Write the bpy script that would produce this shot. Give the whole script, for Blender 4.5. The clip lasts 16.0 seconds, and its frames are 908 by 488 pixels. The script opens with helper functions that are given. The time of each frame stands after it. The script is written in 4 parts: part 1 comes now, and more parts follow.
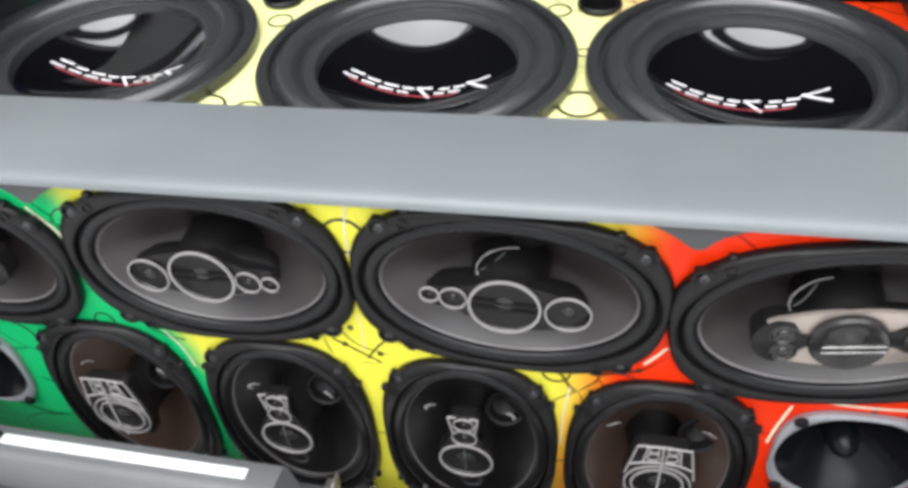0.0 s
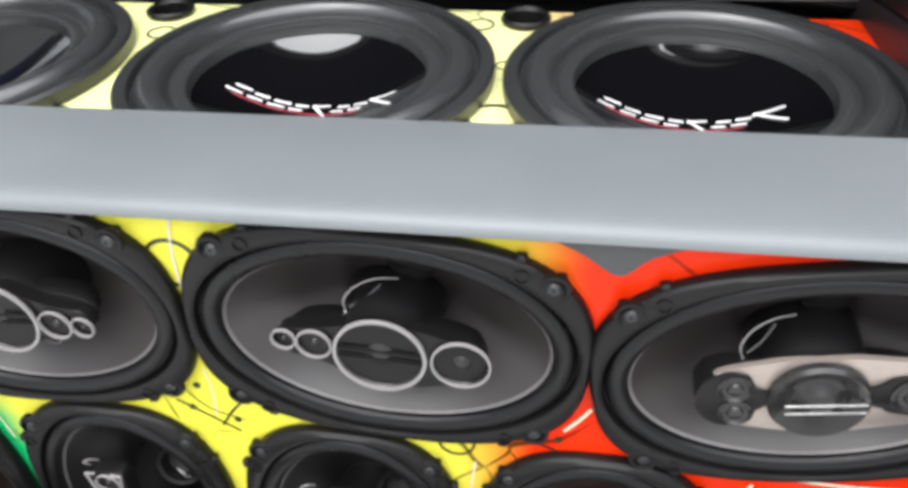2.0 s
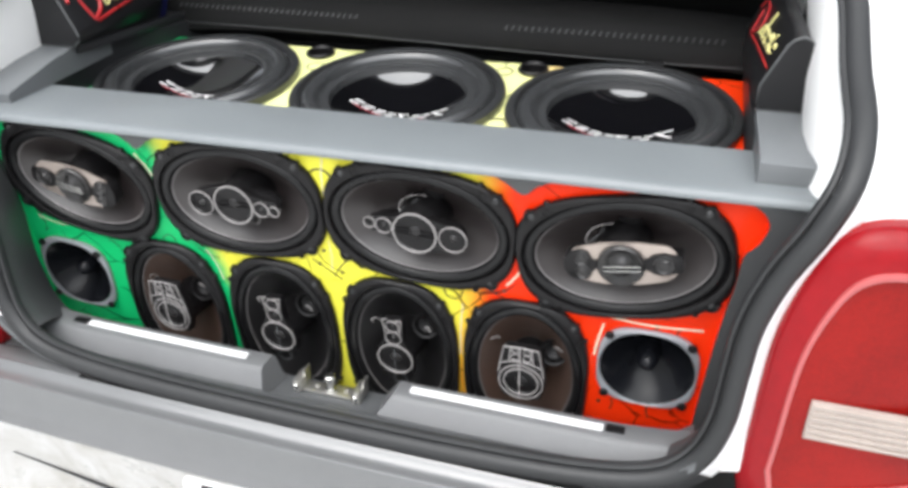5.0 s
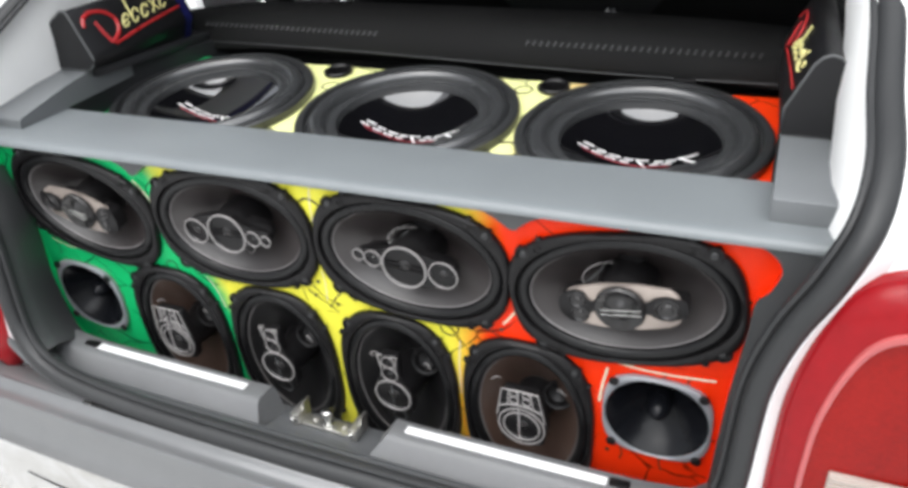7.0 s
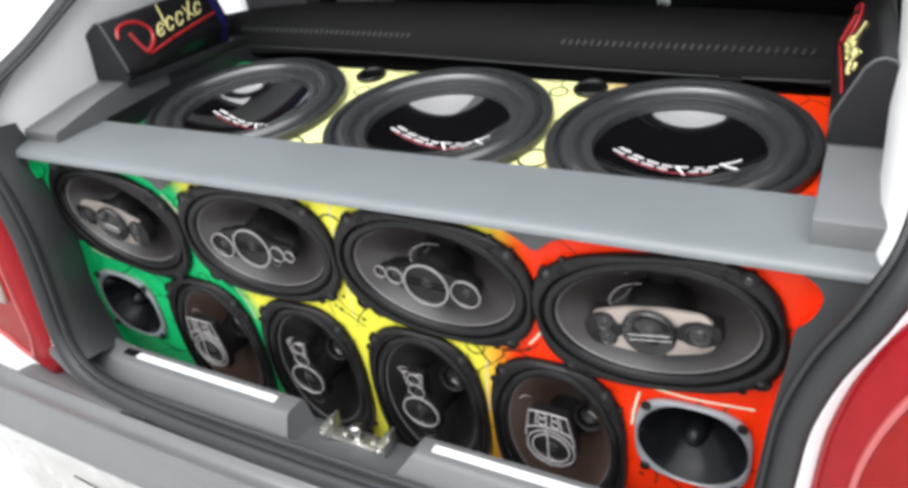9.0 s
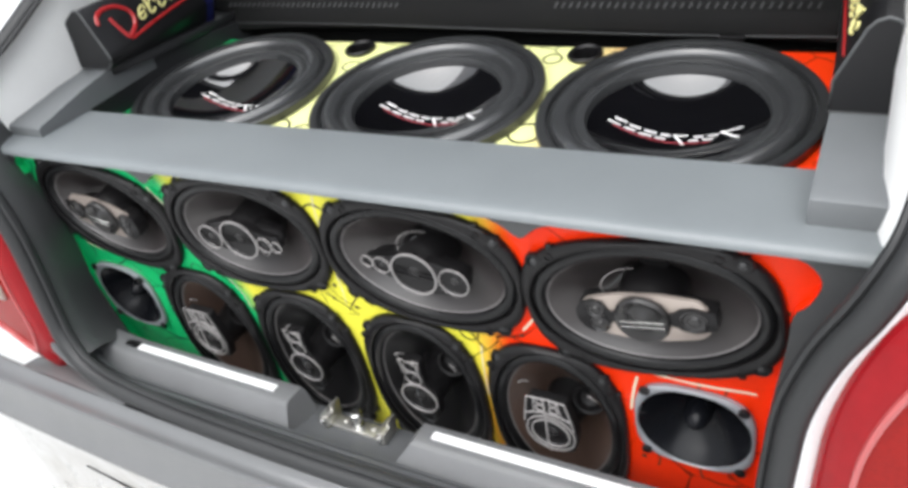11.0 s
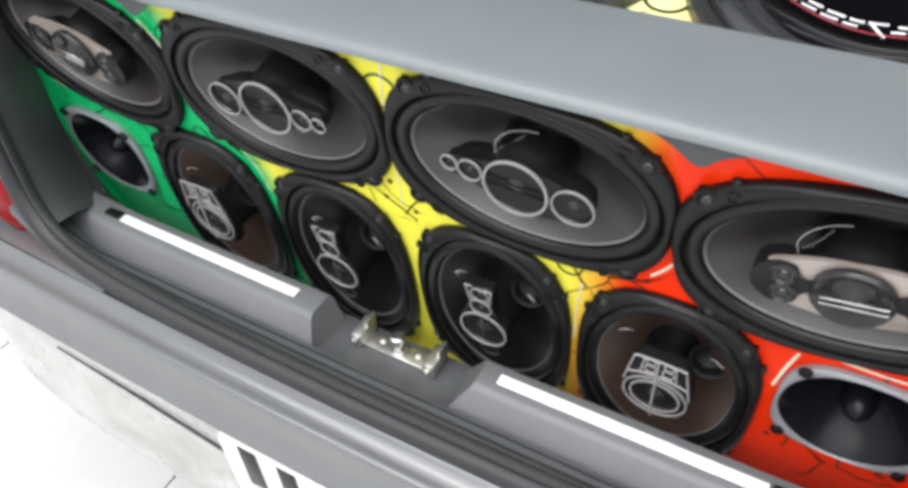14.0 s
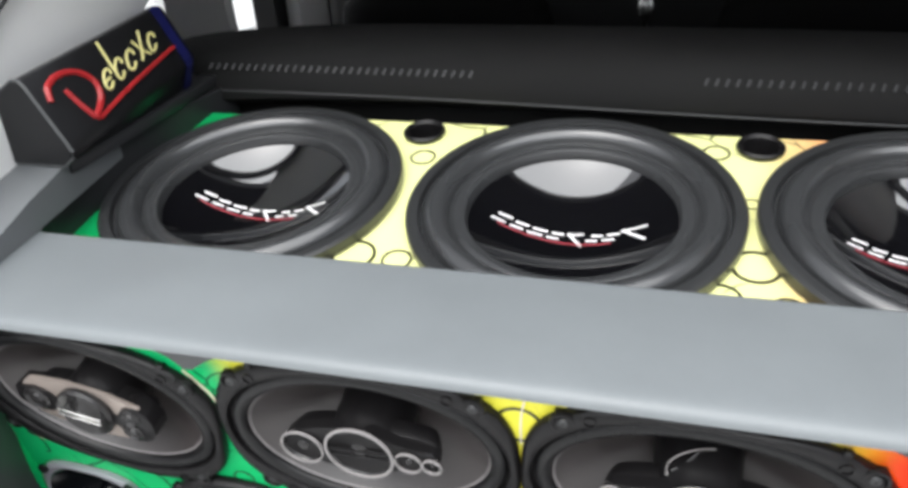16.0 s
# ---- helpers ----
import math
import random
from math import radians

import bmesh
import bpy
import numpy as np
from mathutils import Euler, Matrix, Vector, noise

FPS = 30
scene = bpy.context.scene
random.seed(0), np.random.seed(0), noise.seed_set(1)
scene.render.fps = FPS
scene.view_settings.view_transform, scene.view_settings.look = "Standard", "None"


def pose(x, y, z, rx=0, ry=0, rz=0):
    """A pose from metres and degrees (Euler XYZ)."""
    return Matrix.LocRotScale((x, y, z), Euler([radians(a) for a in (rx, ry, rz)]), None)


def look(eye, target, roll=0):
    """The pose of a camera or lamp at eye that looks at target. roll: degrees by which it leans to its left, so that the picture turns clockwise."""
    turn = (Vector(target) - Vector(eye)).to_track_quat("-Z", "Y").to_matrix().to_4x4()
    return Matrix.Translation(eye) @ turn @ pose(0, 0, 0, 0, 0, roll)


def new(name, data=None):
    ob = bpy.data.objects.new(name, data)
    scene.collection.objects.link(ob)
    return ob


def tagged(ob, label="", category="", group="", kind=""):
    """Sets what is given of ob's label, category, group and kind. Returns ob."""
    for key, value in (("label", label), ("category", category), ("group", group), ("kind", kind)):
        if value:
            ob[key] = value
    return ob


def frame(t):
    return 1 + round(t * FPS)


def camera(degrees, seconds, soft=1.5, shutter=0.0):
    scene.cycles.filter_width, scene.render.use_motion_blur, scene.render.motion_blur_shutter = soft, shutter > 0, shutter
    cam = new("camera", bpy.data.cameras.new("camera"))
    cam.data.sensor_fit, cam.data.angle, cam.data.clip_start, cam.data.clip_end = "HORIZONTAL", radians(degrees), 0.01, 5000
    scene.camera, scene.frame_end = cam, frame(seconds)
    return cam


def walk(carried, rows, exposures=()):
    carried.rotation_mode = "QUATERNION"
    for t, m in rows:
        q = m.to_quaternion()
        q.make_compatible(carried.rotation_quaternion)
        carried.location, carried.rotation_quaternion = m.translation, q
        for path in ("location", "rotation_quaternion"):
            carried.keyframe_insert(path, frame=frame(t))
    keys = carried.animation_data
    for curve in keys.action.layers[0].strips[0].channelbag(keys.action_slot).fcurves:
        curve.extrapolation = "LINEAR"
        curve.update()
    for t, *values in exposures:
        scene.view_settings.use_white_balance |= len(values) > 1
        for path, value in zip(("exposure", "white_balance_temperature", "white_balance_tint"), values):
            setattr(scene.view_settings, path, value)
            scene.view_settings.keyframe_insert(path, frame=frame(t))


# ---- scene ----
cam = camera(61.96, 16.0, soft=3.6)
PATH = [
    (0.0, (0.1695, -0.4290, 1.3562), (0.0704, 0.0506, 1.0096), -2.18),
    (0.5, (0.1755, -0.3888, 1.2916), (0.0427, 0.1124, 0.9897), -1.97),
    (1.0, (0.1760, -0.3480, 1.2560), (0.0719, 0.1521, 0.9416), -0.50),
    (1.5, (0.1933, -0.3459, 1.2528), (0.0954, 0.1661, 0.9557), -0.34),
    (2.0, (0.2134, -0.3354, 1.2649), (0.1318, 0.1786, 0.9664), -0.47),
    (2.5, (0.2349, -0.3375, 1.2765), (0.1771, 0.1798, 0.9781), 1.47),
    (3.0, (0.2454, -0.3927, 1.3039), (0.1717, 0.1325, 1.0234), 2.87),
    (3.5, (0.2481, -0.5052, 1.3320), (0.1336, 0.0080, 1.0430), 3.55),
    (4.0, (0.3014, -0.6550, 1.3685), (0.1537, -0.1471, 1.0853), 3.18),
    (4.5, (0.3547, -0.7423, 1.3897), (0.2085, -0.2322, 1.1096), 1.40),
    (7.0, (0.4620, -0.6444, 1.3981), (0.2458, -0.1574, 1.1222), -2.15),
    (7.5, (0.4709, -0.6094, 1.3906), (0.2460, -0.1297, 1.1089), -0.85),
    (8.0, (0.4719, -0.6031, 1.4053), (0.2179, -0.1433, 1.1153), -2.60),
    (8.5, (0.4770, -0.5991, 1.4108), (0.2200, -0.1363, 1.1285), -4.26),
    (11.0, (0.5016, -0.5324, 1.4227), (0.2296, -0.0986, 1.1099), -8.80),
    (11.5, (0.5012, -0.5395, 1.4192), (0.2372, -0.1072, 1.0976), -9.25),
    (12.0, (0.4790, -0.5161, 1.3992), (0.2313, -0.0960, 1.0496), -7.89),
    (12.5, (0.4231, -0.4375, 1.3742), (0.2181, 0.0126, 1.0345), -3.32),
    (13.0, (0.3728, -0.3656, 1.3573), (0.2190, 0.1098, 1.0251), 0.45),
    (13.5, (0.3149, -0.3703, 1.3751), (0.1080, 0.0409, 0.9903), -4.10),
    (14.0, (0.3013, -0.4048, 1.3584), (0.0780, -0.0319, 0.9448), -2.74),
    (14.5, (0.2499, -0.4288, 1.3642), (0.0464, -0.0224, 0.9724), 0.32),
    (15.0, (0.1214, -0.4379, 1.3991), (-0.0636, 0.0242, 1.0641), -2.65),
    (15.5, (0.0624, -0.4167, 1.4093), (-0.1185, 0.0743, 1.1157), -2.89),
    (16.0, (0.0767, -0.3723, 1.4062), (-0.0779, 0.1244, 1.1072), -3.48),
]
EXPOSURES = [(0.0, 0.50), (0.5, 0.58), (1.0, 0.66), (2.5, 0.60), (3.5, 0.86), (4.0, 0.90), (4.5, 0.78), (7.0, 0.44), (7.5, 0.50), (8.5, 0.52), (11.0, 0.48), (12.0, 0.34), (13.0, 0.41), (13.5, 0.50), (14.0, 0.38), (14.5, 0.19), (15.0, 0.42), (15.5, 0.53), (16.0, 0.53)]
walk(cam, [(t, look(eye, aim, lean)) for t, eye, aim, lean in PATH], EXPOSURES)

# ---------------------------------------------------------------- world and light
world = bpy.data.worlds.new("sky")
scene.world = world
world.use_nodes = True
wn = world.node_tree.nodes
wl = world.node_tree.links
sky = wn.new("ShaderNodeTexSky")
sky.sky_type = 'NISHITA'
sky.sun_disc = False
sky.sun_elevation = radians(62)
sky.sun_rotation = radians(200)
sky.air_density = 1.0
sky.dust_density = 3.0
bw = wn.new("ShaderNodeHueSaturation")
bw.inputs["Saturation"].default_value = 0.25
wl.new(sky.outputs[0], bw.inputs["Color"])
wl.new(bw.outputs[0], wn["Background"].inputs["Color"])
wn["Background"].inputs["Strength"].default_value = 0.15

sun_data = bpy.data.lights.new("sun", 'SUN')
sun_data.energy = 2.6
sun_data.angle = radians(80)
sun_data.color = (0.97, 0.985, 1.0)
sun = new("sun", sun_data)
sun.matrix_world = look((0.35, -1.8, 4.6), (0, 0, 0.9))


# ---------------------------------------------------------------- materials
def mat(name, base, rough=0.5, metal=0.0, grain=200.0, vary=0.12, bump=0.15, coat=0.0, stain=7.0, ior=1.5, rvary=0.12, spec=0.5, dirt=None):
    m = bpy.data.materials.new(name)
    m.use_nodes = True
    n, l = m.node_tree.nodes, m.node_tree.links
    b = n["Principled BSDF"]
    b.inputs["Metallic"].default_value = metal
    b.inputs["IOR"].default_value = ior
    b.inputs["Coat Weight"].default_value = coat
    b.inputs["Coat Roughness"].default_value = 0.06
    b.inputs["Specular IOR Level"].default_value = spec
    geo = n.new("ShaderNodeNewGeometry")
    fine = n.new("ShaderNodeTexNoise")
    fine.inputs["Scale"].default_value = grain
    fine.inputs["Detail"].default_value = 4
    wide = n.new("ShaderNodeTexNoise")
    wide.inputs["Scale"].default_value = stain
    wide.inputs["Detail"].default_value = 5
    wide.inputs["Roughness"].default_value = 0.65
    for t in (fine, wide):
        l.new(geo.outputs["Position"], t.inputs["Vector"])
    mixf = n.new("ShaderNodeMath")
    mixf.operation = 'MULTIPLY_ADD'
    l.new(fine.outputs["Fac"], mixf.inputs[0])
    mixf.inputs[1].default_value = 0.4
    l.new(wide.outputs["Fac"], mixf.inputs[2])
    rng = n.new("ShaderNodeMapRange")
    rng.inputs["From Min"].default_value = 0.45
    rng.inputs["From Max"].default_value = 0.95
    rng.inputs["To Min"].default_value = 1 - vary
    rng.inputs["To Max"].default_value = 1 + vary
    l.new(mixf.outputs[0], rng.inputs["Value"])
    mul = n.new("ShaderNodeVectorMath")
    mul.operation = 'SCALE'
    mul.inputs[0].default_value = base[:3]
    l.new(rng.outputs[0], mul.inputs["Scale"])
    if dirt:
        spot = n.new("ShaderNodeTexNoise")
        spot.inputs["Scale"].default_value = 5.5
        spot.inputs["Detail"].default_value = 7
        spot.inputs["Roughness"].default_value = 0.7
        spot.inputs["Distortion"].default_value = 0.8
        l.new(geo.outputs["Position"], spot.inputs["Vector"])
        sr = n.new("ShaderNodeMapRange")
        sr.inputs["From Min"].default_value = 0.44
        sr.inputs["From Max"].default_value = 0.70
        sr.inputs["To Max"].default_value = 0.8
        l.new(spot.outputs["Fac"], sr.inputs["Value"])
        mx = n.new("ShaderNodeMix")
        mx.data_type = 'RGBA'
        l.new(sr.outputs[0], mx.inputs["Factor"])
        l.new(mul.outputs[0], mx.inputs["A"])
        mx.inputs["B"].default_value = dirt
        l.new(mx.outputs["Result"], b.inputs["Base Color"])
    else:
        l.new(mul.outputs[0], b.inputs["Base Color"])
    rr = n.new("ShaderNodeMapRange")
    rr.inputs["From Min"].default_value = 0.3
    rr.inputs["From Max"].default_value = 0.7
    rr.inputs["To Min"].default_value = max(0.02, rough - rvary * rough)
    rr.inputs["To Max"].default_value = min(1.0, rough + rvary * rough)
    l.new(wide.outputs["Fac"], rr.inputs["Value"])
    l.new(rr.outputs[0], b.inputs["Roughness"])
    if bump:
        bp = n.new("ShaderNodeBump")
        bp.inputs["Strength"].default_value = bump
        bp.inputs["Distance"].default_value = 0.0006
        l.new(fine.outputs["Fac"], bp.inputs["Height"])
        l.new(bp.outputs[0], b.inputs["Normal"])
    return m


def airbrush_mat(name, green, yellow, orange, xa, xb, lean, z0, soft):
    """Glossy airbrushed paint: green, yellow and orange fields along x, with dark hairline creases."""
    m = bpy.data.materials.new(name)
    m.use_nodes = True
    n, l = m.node_tree.nodes, m.node_tree.links
    b = n["Principled BSDF"]
    b.inputs["Roughness"].default_value = 0.32
    b.inputs["Specular IOR Level"].default_value = 0.18
    b.inputs["Coat Weight"].default_value = 0.06
    b.inputs["Coat Roughness"].default_value = 0.05
    geo = n.new("ShaderNodeNewGeometry")
    sep = n.new("ShaderNodeSeparateXYZ")
    l.new(geo.outputs["Position"], sep.inputs[0])
    cloud = n.new("ShaderNodeTexNoise")
    cloud.inputs["Scale"].default_value = 14
    cloud.inputs["Detail"].default_value = 3
    l.new(geo.outputs["Position"], cloud.inputs["Vector"])

    def step(at, lean_k, soft):
        k = n.new("ShaderNodeMath")
        k.operation = 'MULTIPLY_ADD'
        l.new(sep.outputs["Z"], k.inputs[0])
        k.inputs[1].default_value = lean_k
        l.new(sep.outputs["X"], k.inputs[2])
        w = n.new("ShaderNodeMath")
        w.operation = 'MULTIPLY_ADD'
        l.new(cloud.outputs["Fac"], w.inputs[0])
        w.inputs[1].default_value = 0.03
        l.new(k.outputs[0], w.inputs[2])
        r = n.new("ShaderNodeMapRange")
        r.interpolation_type = 'SMOOTHSTEP'
        at = at + lean_k * z0 + 0.015
        r.inputs["From Min"].default_value = at - soft
        r.inputs["From Max"].default_value = at + soft
        l.new(w.outputs[0], r.inputs["Value"])
        return r

    a = n.new("ShaderNodeMix")
    a.data_type = 'RGBA'
    a.inputs["A"].default_value = green
    a.inputs["B"].default_value = yellow
    l.new(step(xa, lean, soft).outputs[0], a.inputs["Factor"])
    c = n.new("ShaderNodeMix")
    c.data_type = 'RGBA'
    c.inputs["B"].default_value = orange
    l.new(a.outputs["Result"], c.inputs["A"])
    l.new(step(xb, -0.12, soft * 1.7).outputs[0], c.inputs["Factor"])
    # creases
    warp = n.new("ShaderNodeTexNoise")
    warp.inputs["Scale"].default_value = 9
    l.new(geo.outputs["Position"], warp.inputs["Vector"])
    add = n.new("ShaderNodeVectorMath")
    add.operation = 'MULTIPLY_ADD'
    l.new(warp.outputs["Color"], add.inputs[0])
    add.inputs[1].default_value = (0.08, 0.08, 0.08)
    l.new(geo.outputs["Position"], add.inputs[2])
    vor = n.new("ShaderNodeTexVoronoi")
    vor.feature = 'DISTANCE_TO_EDGE'
    vor.inputs["Scale"].default_value = 13
    l.new(add.outputs[0], vor.inputs["Vector"])
    cr = n.new("ShaderNodeMapRange")
    cr.inputs["From Min"].default_value = 0.004
    cr.inputs["From Max"].default_value = 0.022
    cr.inputs["To Min"].default_value = 0.12
    cr.inputs["To Max"].default_value = 1.0
    l.new(vor.outputs["Distance"], cr.inputs["Value"])
    msk = n.new("ShaderNodeMapRange")
    msk.inputs["From Min"].default_value = 0.46
    msk.inputs["From Max"].default_value = 0.56
    l.new(cloud.outputs["Fac"], msk.inputs["Value"])
    lift = n.new("ShaderNodeMix")
    l.new(msk.outputs[0], lift.inputs["Factor"])
    lift.inputs["A"].default_value = 1.0
    l.new(cr.outputs[0], lift.inputs["B"])
    sc = n.new("ShaderNodeVectorMath")
    sc.operation = 'SCALE'
    l.new(c.outputs["Result"], sc.inputs[0])
    l.new(lift.outputs["Result"], sc.inputs["Scale"])
    l.new(sc.outputs[0], b.inputs["Base Color"])
    return m


M_PAINT = airbrush_mat("airbrushed_panel_paint", (0.006, 0.46, 0.14, 1), (0.85, 0.80, 0.075, 1), (0.86, 0.034, 0.003, 1), -0.205, 0.196, 0.32, 1.0, 0.018)
# Copy of the paint for the top; strong light is mixed into its yellow.
M_PAINT_TOP_LIT = airbrush_mat("light_washed_top_paint", (0.006, 0.42, 0.12, 1), (0.83, 0.85, 0.38, 1), (0.88, 0.045, 0.005, 1), -0.40, 0.215, 0.0, 1.0, 0.05)
M_GREY = mat("grey_leatherette", (0.188, 0.205, 0.213), 0.36, grain=900, vary=0.07, bump=0.25, stain=9)
M_SIDE = mat("grey_side_leatherette", (0.150, 0.159, 0.165), 0.36, grain=900, vary=0.07, bump=0.25)
M_TRIM = mat("dark_grey_trim_plastic", (0.062, 0.064, 0.066), 0.46, grain=1400, vary=0.10, bump=0.3)
M_BLACK = mat("black_frame_plastic", (0.008, 0.0075, 0.008), 0.36, grain=700, vary=0.15, bump=0.15, spec=0.28)
M_RUBBER = mat("black_rubber_surround", (0.007, 0.007, 0.0075), 0.30, grain=500, vary=0.2, bump=0.12, spec=0.32)
M_SUBRUB = mat("grey_black_rubber", (0.036, 0.0375, 0.039), 0.22, grain=500, vary=0.08, bump=0.04, spec=1.0, stain=5, rvary=0.05)
M_GASKET = mat("dark_rubber_gasket", (0.026, 0.027, 0.028), 0.34, grain=500, vary=0.1, bump=0.08, spec=0.6)
M_CONE = mat("grey_brown_cone", (0.019, 0.0137, 0.0134), 0.44, grain=260, vary=0.25, bump=0.08, spec=0.95)
M_CONE_BROWN = mat("brown_cone", (0.075, 0.046, 0.035), 0.34, grain=260, vary=0.25, bump=0.12, spec=0.6)
M_CONE_EDGE = mat("pale_cone_edge", (0.16, 0.15, 0.15), 0.35, grain=300, vary=0.2, bump=0.05)
M_CONE_BLACK = mat("black_cone", (0.012, 0.0115, 0.012), 0.34, grain=260, vary=0.25, bump=0.12)
M_RING = mat("pale_grey_ring", (0.30, 0.285, 0.28), 0.3, grain=300, vary=0.05, bump=0.03)
M_PLATE = mat("champagne_plate", (0.42, 0.36, 0.32), 0.30, metal=0.5, grain=300, vary=0.08, bump=0.04)
M_DOME = mat("tweeter_dome", (0.020, 0.019, 0.019), 0.20, grain=300, vary=0.2, bump=0.03)
M_SILVER = mat("silver_metal", (0.62, 0.62, 0.60), 0.25, metal=1.0, grain=300, vary=0.12, bump=0.08)
M_STEEL = mat("galvanised_steel", (0.55, 0.54, 0.51), 0.34, metal=0.9, grain=200, vary=0.2, bump=0.15)
M_GLOSS = mat("gloss_black_dish", (0.004, 0.004, 0.005), 0.04, grain=60, vary=0.1, bump=0.0, coat=1.0, rvary=0.3, ior=1.9)
M_HORN = mat("black_horn", (0.006, 0.0065, 0.0085), 0.24, grain=150, vary=0.2, bump=0.03, spec=0.22)
M_HORNFRAME = mat("grey_horn_frame", (0.30, 0.31, 0.33), 0.35, metal=0.2, grain=300, vary=0.1, bump=0.05)
M_WHITE = mat("white_car_paint", (0.78, 0.78, 0.78), 0.25, grain=80, vary=0.02, bump=0.02, coat=0.6)
M_PILLAR = mat("light_grey_pillar", (0.84, 0.84, 0.83), 0.45, grain=600, vary=0.04, bump=0.12)
M_SEAL = mat("black_weatherstrip", (0.022, 0.023, 0.024), 0.5, grain=500, vary=0.2, bump=0.2)
M_BUMPER = mat("grey_bumper_plastic", (0.135, 0.137, 0.140), 0.17, grain=700, vary=0.06, bump=0.06, stain=8, rvary=0.4, spec=1.0)
M_SKIN = mat("dirty_white_bumper_paint", (0.54, 0.535, 0.525), 0.32, grain=60, vary=0.06, bump=0.04, coat=0.4, stain=10, rvary=0.3, dirt=(0.26, 0.235, 0.19, 1))
M_SILL = mat("grey_sill_plastic", (0.150, 0.153, 0.157), 0.42, grain=1200, vary=0.10, bump=0.3, stain=12)
M_STEP = mat("grey_step_cover", (0.098, 0.102, 0.106), 0.36, grain=900, vary=0.06, bump=0.25)
M_RED = mat("red_lens", (0.27, 0.007, 0.011), 0.22, grain=90, vary=0.16, bump=0.03, coat=0.05, spec=0.22)
M_RED_DEEP = mat("deep_red_lens", (0.25, 0.008, 0.006), 0.22, grain=300, vary=0.25, bump=0.1, coat=0.05, spec=0.2)
M_RED_PALE = mat("pale_red_lens_edge", (0.46, 0.10, 0.10), 0.15, grain=90, vary=0.1, bump=0.03, coat=0.3)
M_CLEAR = mat("clear_ribbed_lens", (0.40, 0.34, 0.30), 0.2, grain=300, vary=0.2, bump=0.1, coat=0.7)
M_STRIP = mat("white_sill_strip", (0.88, 0.88, 0.88), 0.35, grain=300, vary=0.03, bump=0.03)
M_FABRIC = mat("black_seat_fabric", (0.0070, 0.0070, 0.0070), 0.75, grain=1600, vary=0.25, bump=0.5, spec=0.2)
M_CHEEK = mat("dark_grey_vinyl", (0.026, 0.027, 0.029), 0.36, grain=800, vary=0.15, bump=0.2)
M_BOX = mat("black_vinyl_box", (0.011, 0.011, 0.012), 0.34, grain=800, vary=0.15, bump=0.15, spec=0.4)
M_REDLINE = mat("red_letter_paint", (0.42, 0.025, 0.028), 0.3, grain=200, vary=0.15, bump=0.1)
M_YELLINE = mat("pale_yellow_letter_paint", (0.78, 0.72, 0.30), 0.35, grain=200, vary=0.12, bump=0.1)
M_LOGO = mat("white_print", (0.85, 0.84, 0.84), 0.35, grain=300, vary=0.03, bump=0.0)
M_LOGORED = mat("red_print", (0.40, 0.03, 0.05), 0.35, grain=300, vary=0.05, bump=0.0)
M_INK = mat("dark_airbrush_ink", (0.02, 0.022, 0.01), 0.3, grain=300, vary=0.3, bump=0.0, coat=0.5)
M_FLOOR = mat("white_floor_tile", (0.56, 0.56, 0.55), 0.3, grain=30, vary=0.05, bump=0.05, stain=2.0)
M_GROUT = mat("grey_grout", (0.55, 0.55, 0.54), 0.7, grain=200, vary=0.1, bump=0.2)
M_GLASS = mat("dark_tinted_glass", (0.01, 0.012, 0.012), 0.04, grain=20, vary=0.1, bump=0.0)
M_BLUE = mat("dark_blue_tape", (0.012, 0.014, 0.09), 0.35, grain=300, vary=0.1, bump=0.05)
M_GLINT = mat("drawn_gloss_glint", (0.80, 0.74, 0.55), 0.25, grain=200, vary=0.1, bump=0.0, coat=0.5)
M_DARKIN = mat("dark_cabin_lining", (0.02, 0.02, 0.021), 0.7, grain=500, vary=0.2, bump=0.2)
M_STITCH = mat("dark_grey_stitch", (0.020, 0.021, 0.022), 0.6, grain=300, vary=0.1, bump=0.1)
M_SEAM = mat("grey_stitch", (0.085, 0.088, 0.09), 0.5, grain=300, vary=0.1, bump=0.1)


# ---------------------------------------------------------------- mesh helpers
def mesh_of(name, bm, material, smooth=True):
    bmesh.ops.recalc_face_normals(bm, faces=bm.faces)
    me = bpy.data.meshes.new(name)
    bm.to_mesh(me)
    bm.free()
    me.materials.append(material)
    if smooth:
        me.polygons.foreach_set("use_smooth", [True] * len(me.polygons))
        me.set_sharp_from_angle(angle=radians(38))
    return me


def part(name, bm, material, parent, label="", m=None):
    ob = new(name, mesh_of(name, bm, material))
    ob.parent = parent
    if m is not None:
        ob.matrix_local = m
    if label:
        ob["label"] = label
    return ob


def thing(name, m, label, category, group="", kind=""):
    ob = new(name)
    ob.empty_display_size = 0.05
    ob.matrix_world = m
    return tagged(ob, label, category, group, kind)


def alone(name, bm, material, label, category, group="", kind="", m=None):
    ob = new(name, mesh_of(name, bm, material))
    if m is not None:
        ob.matrix_world = m
    return tagged(ob, label, category, group, kind)


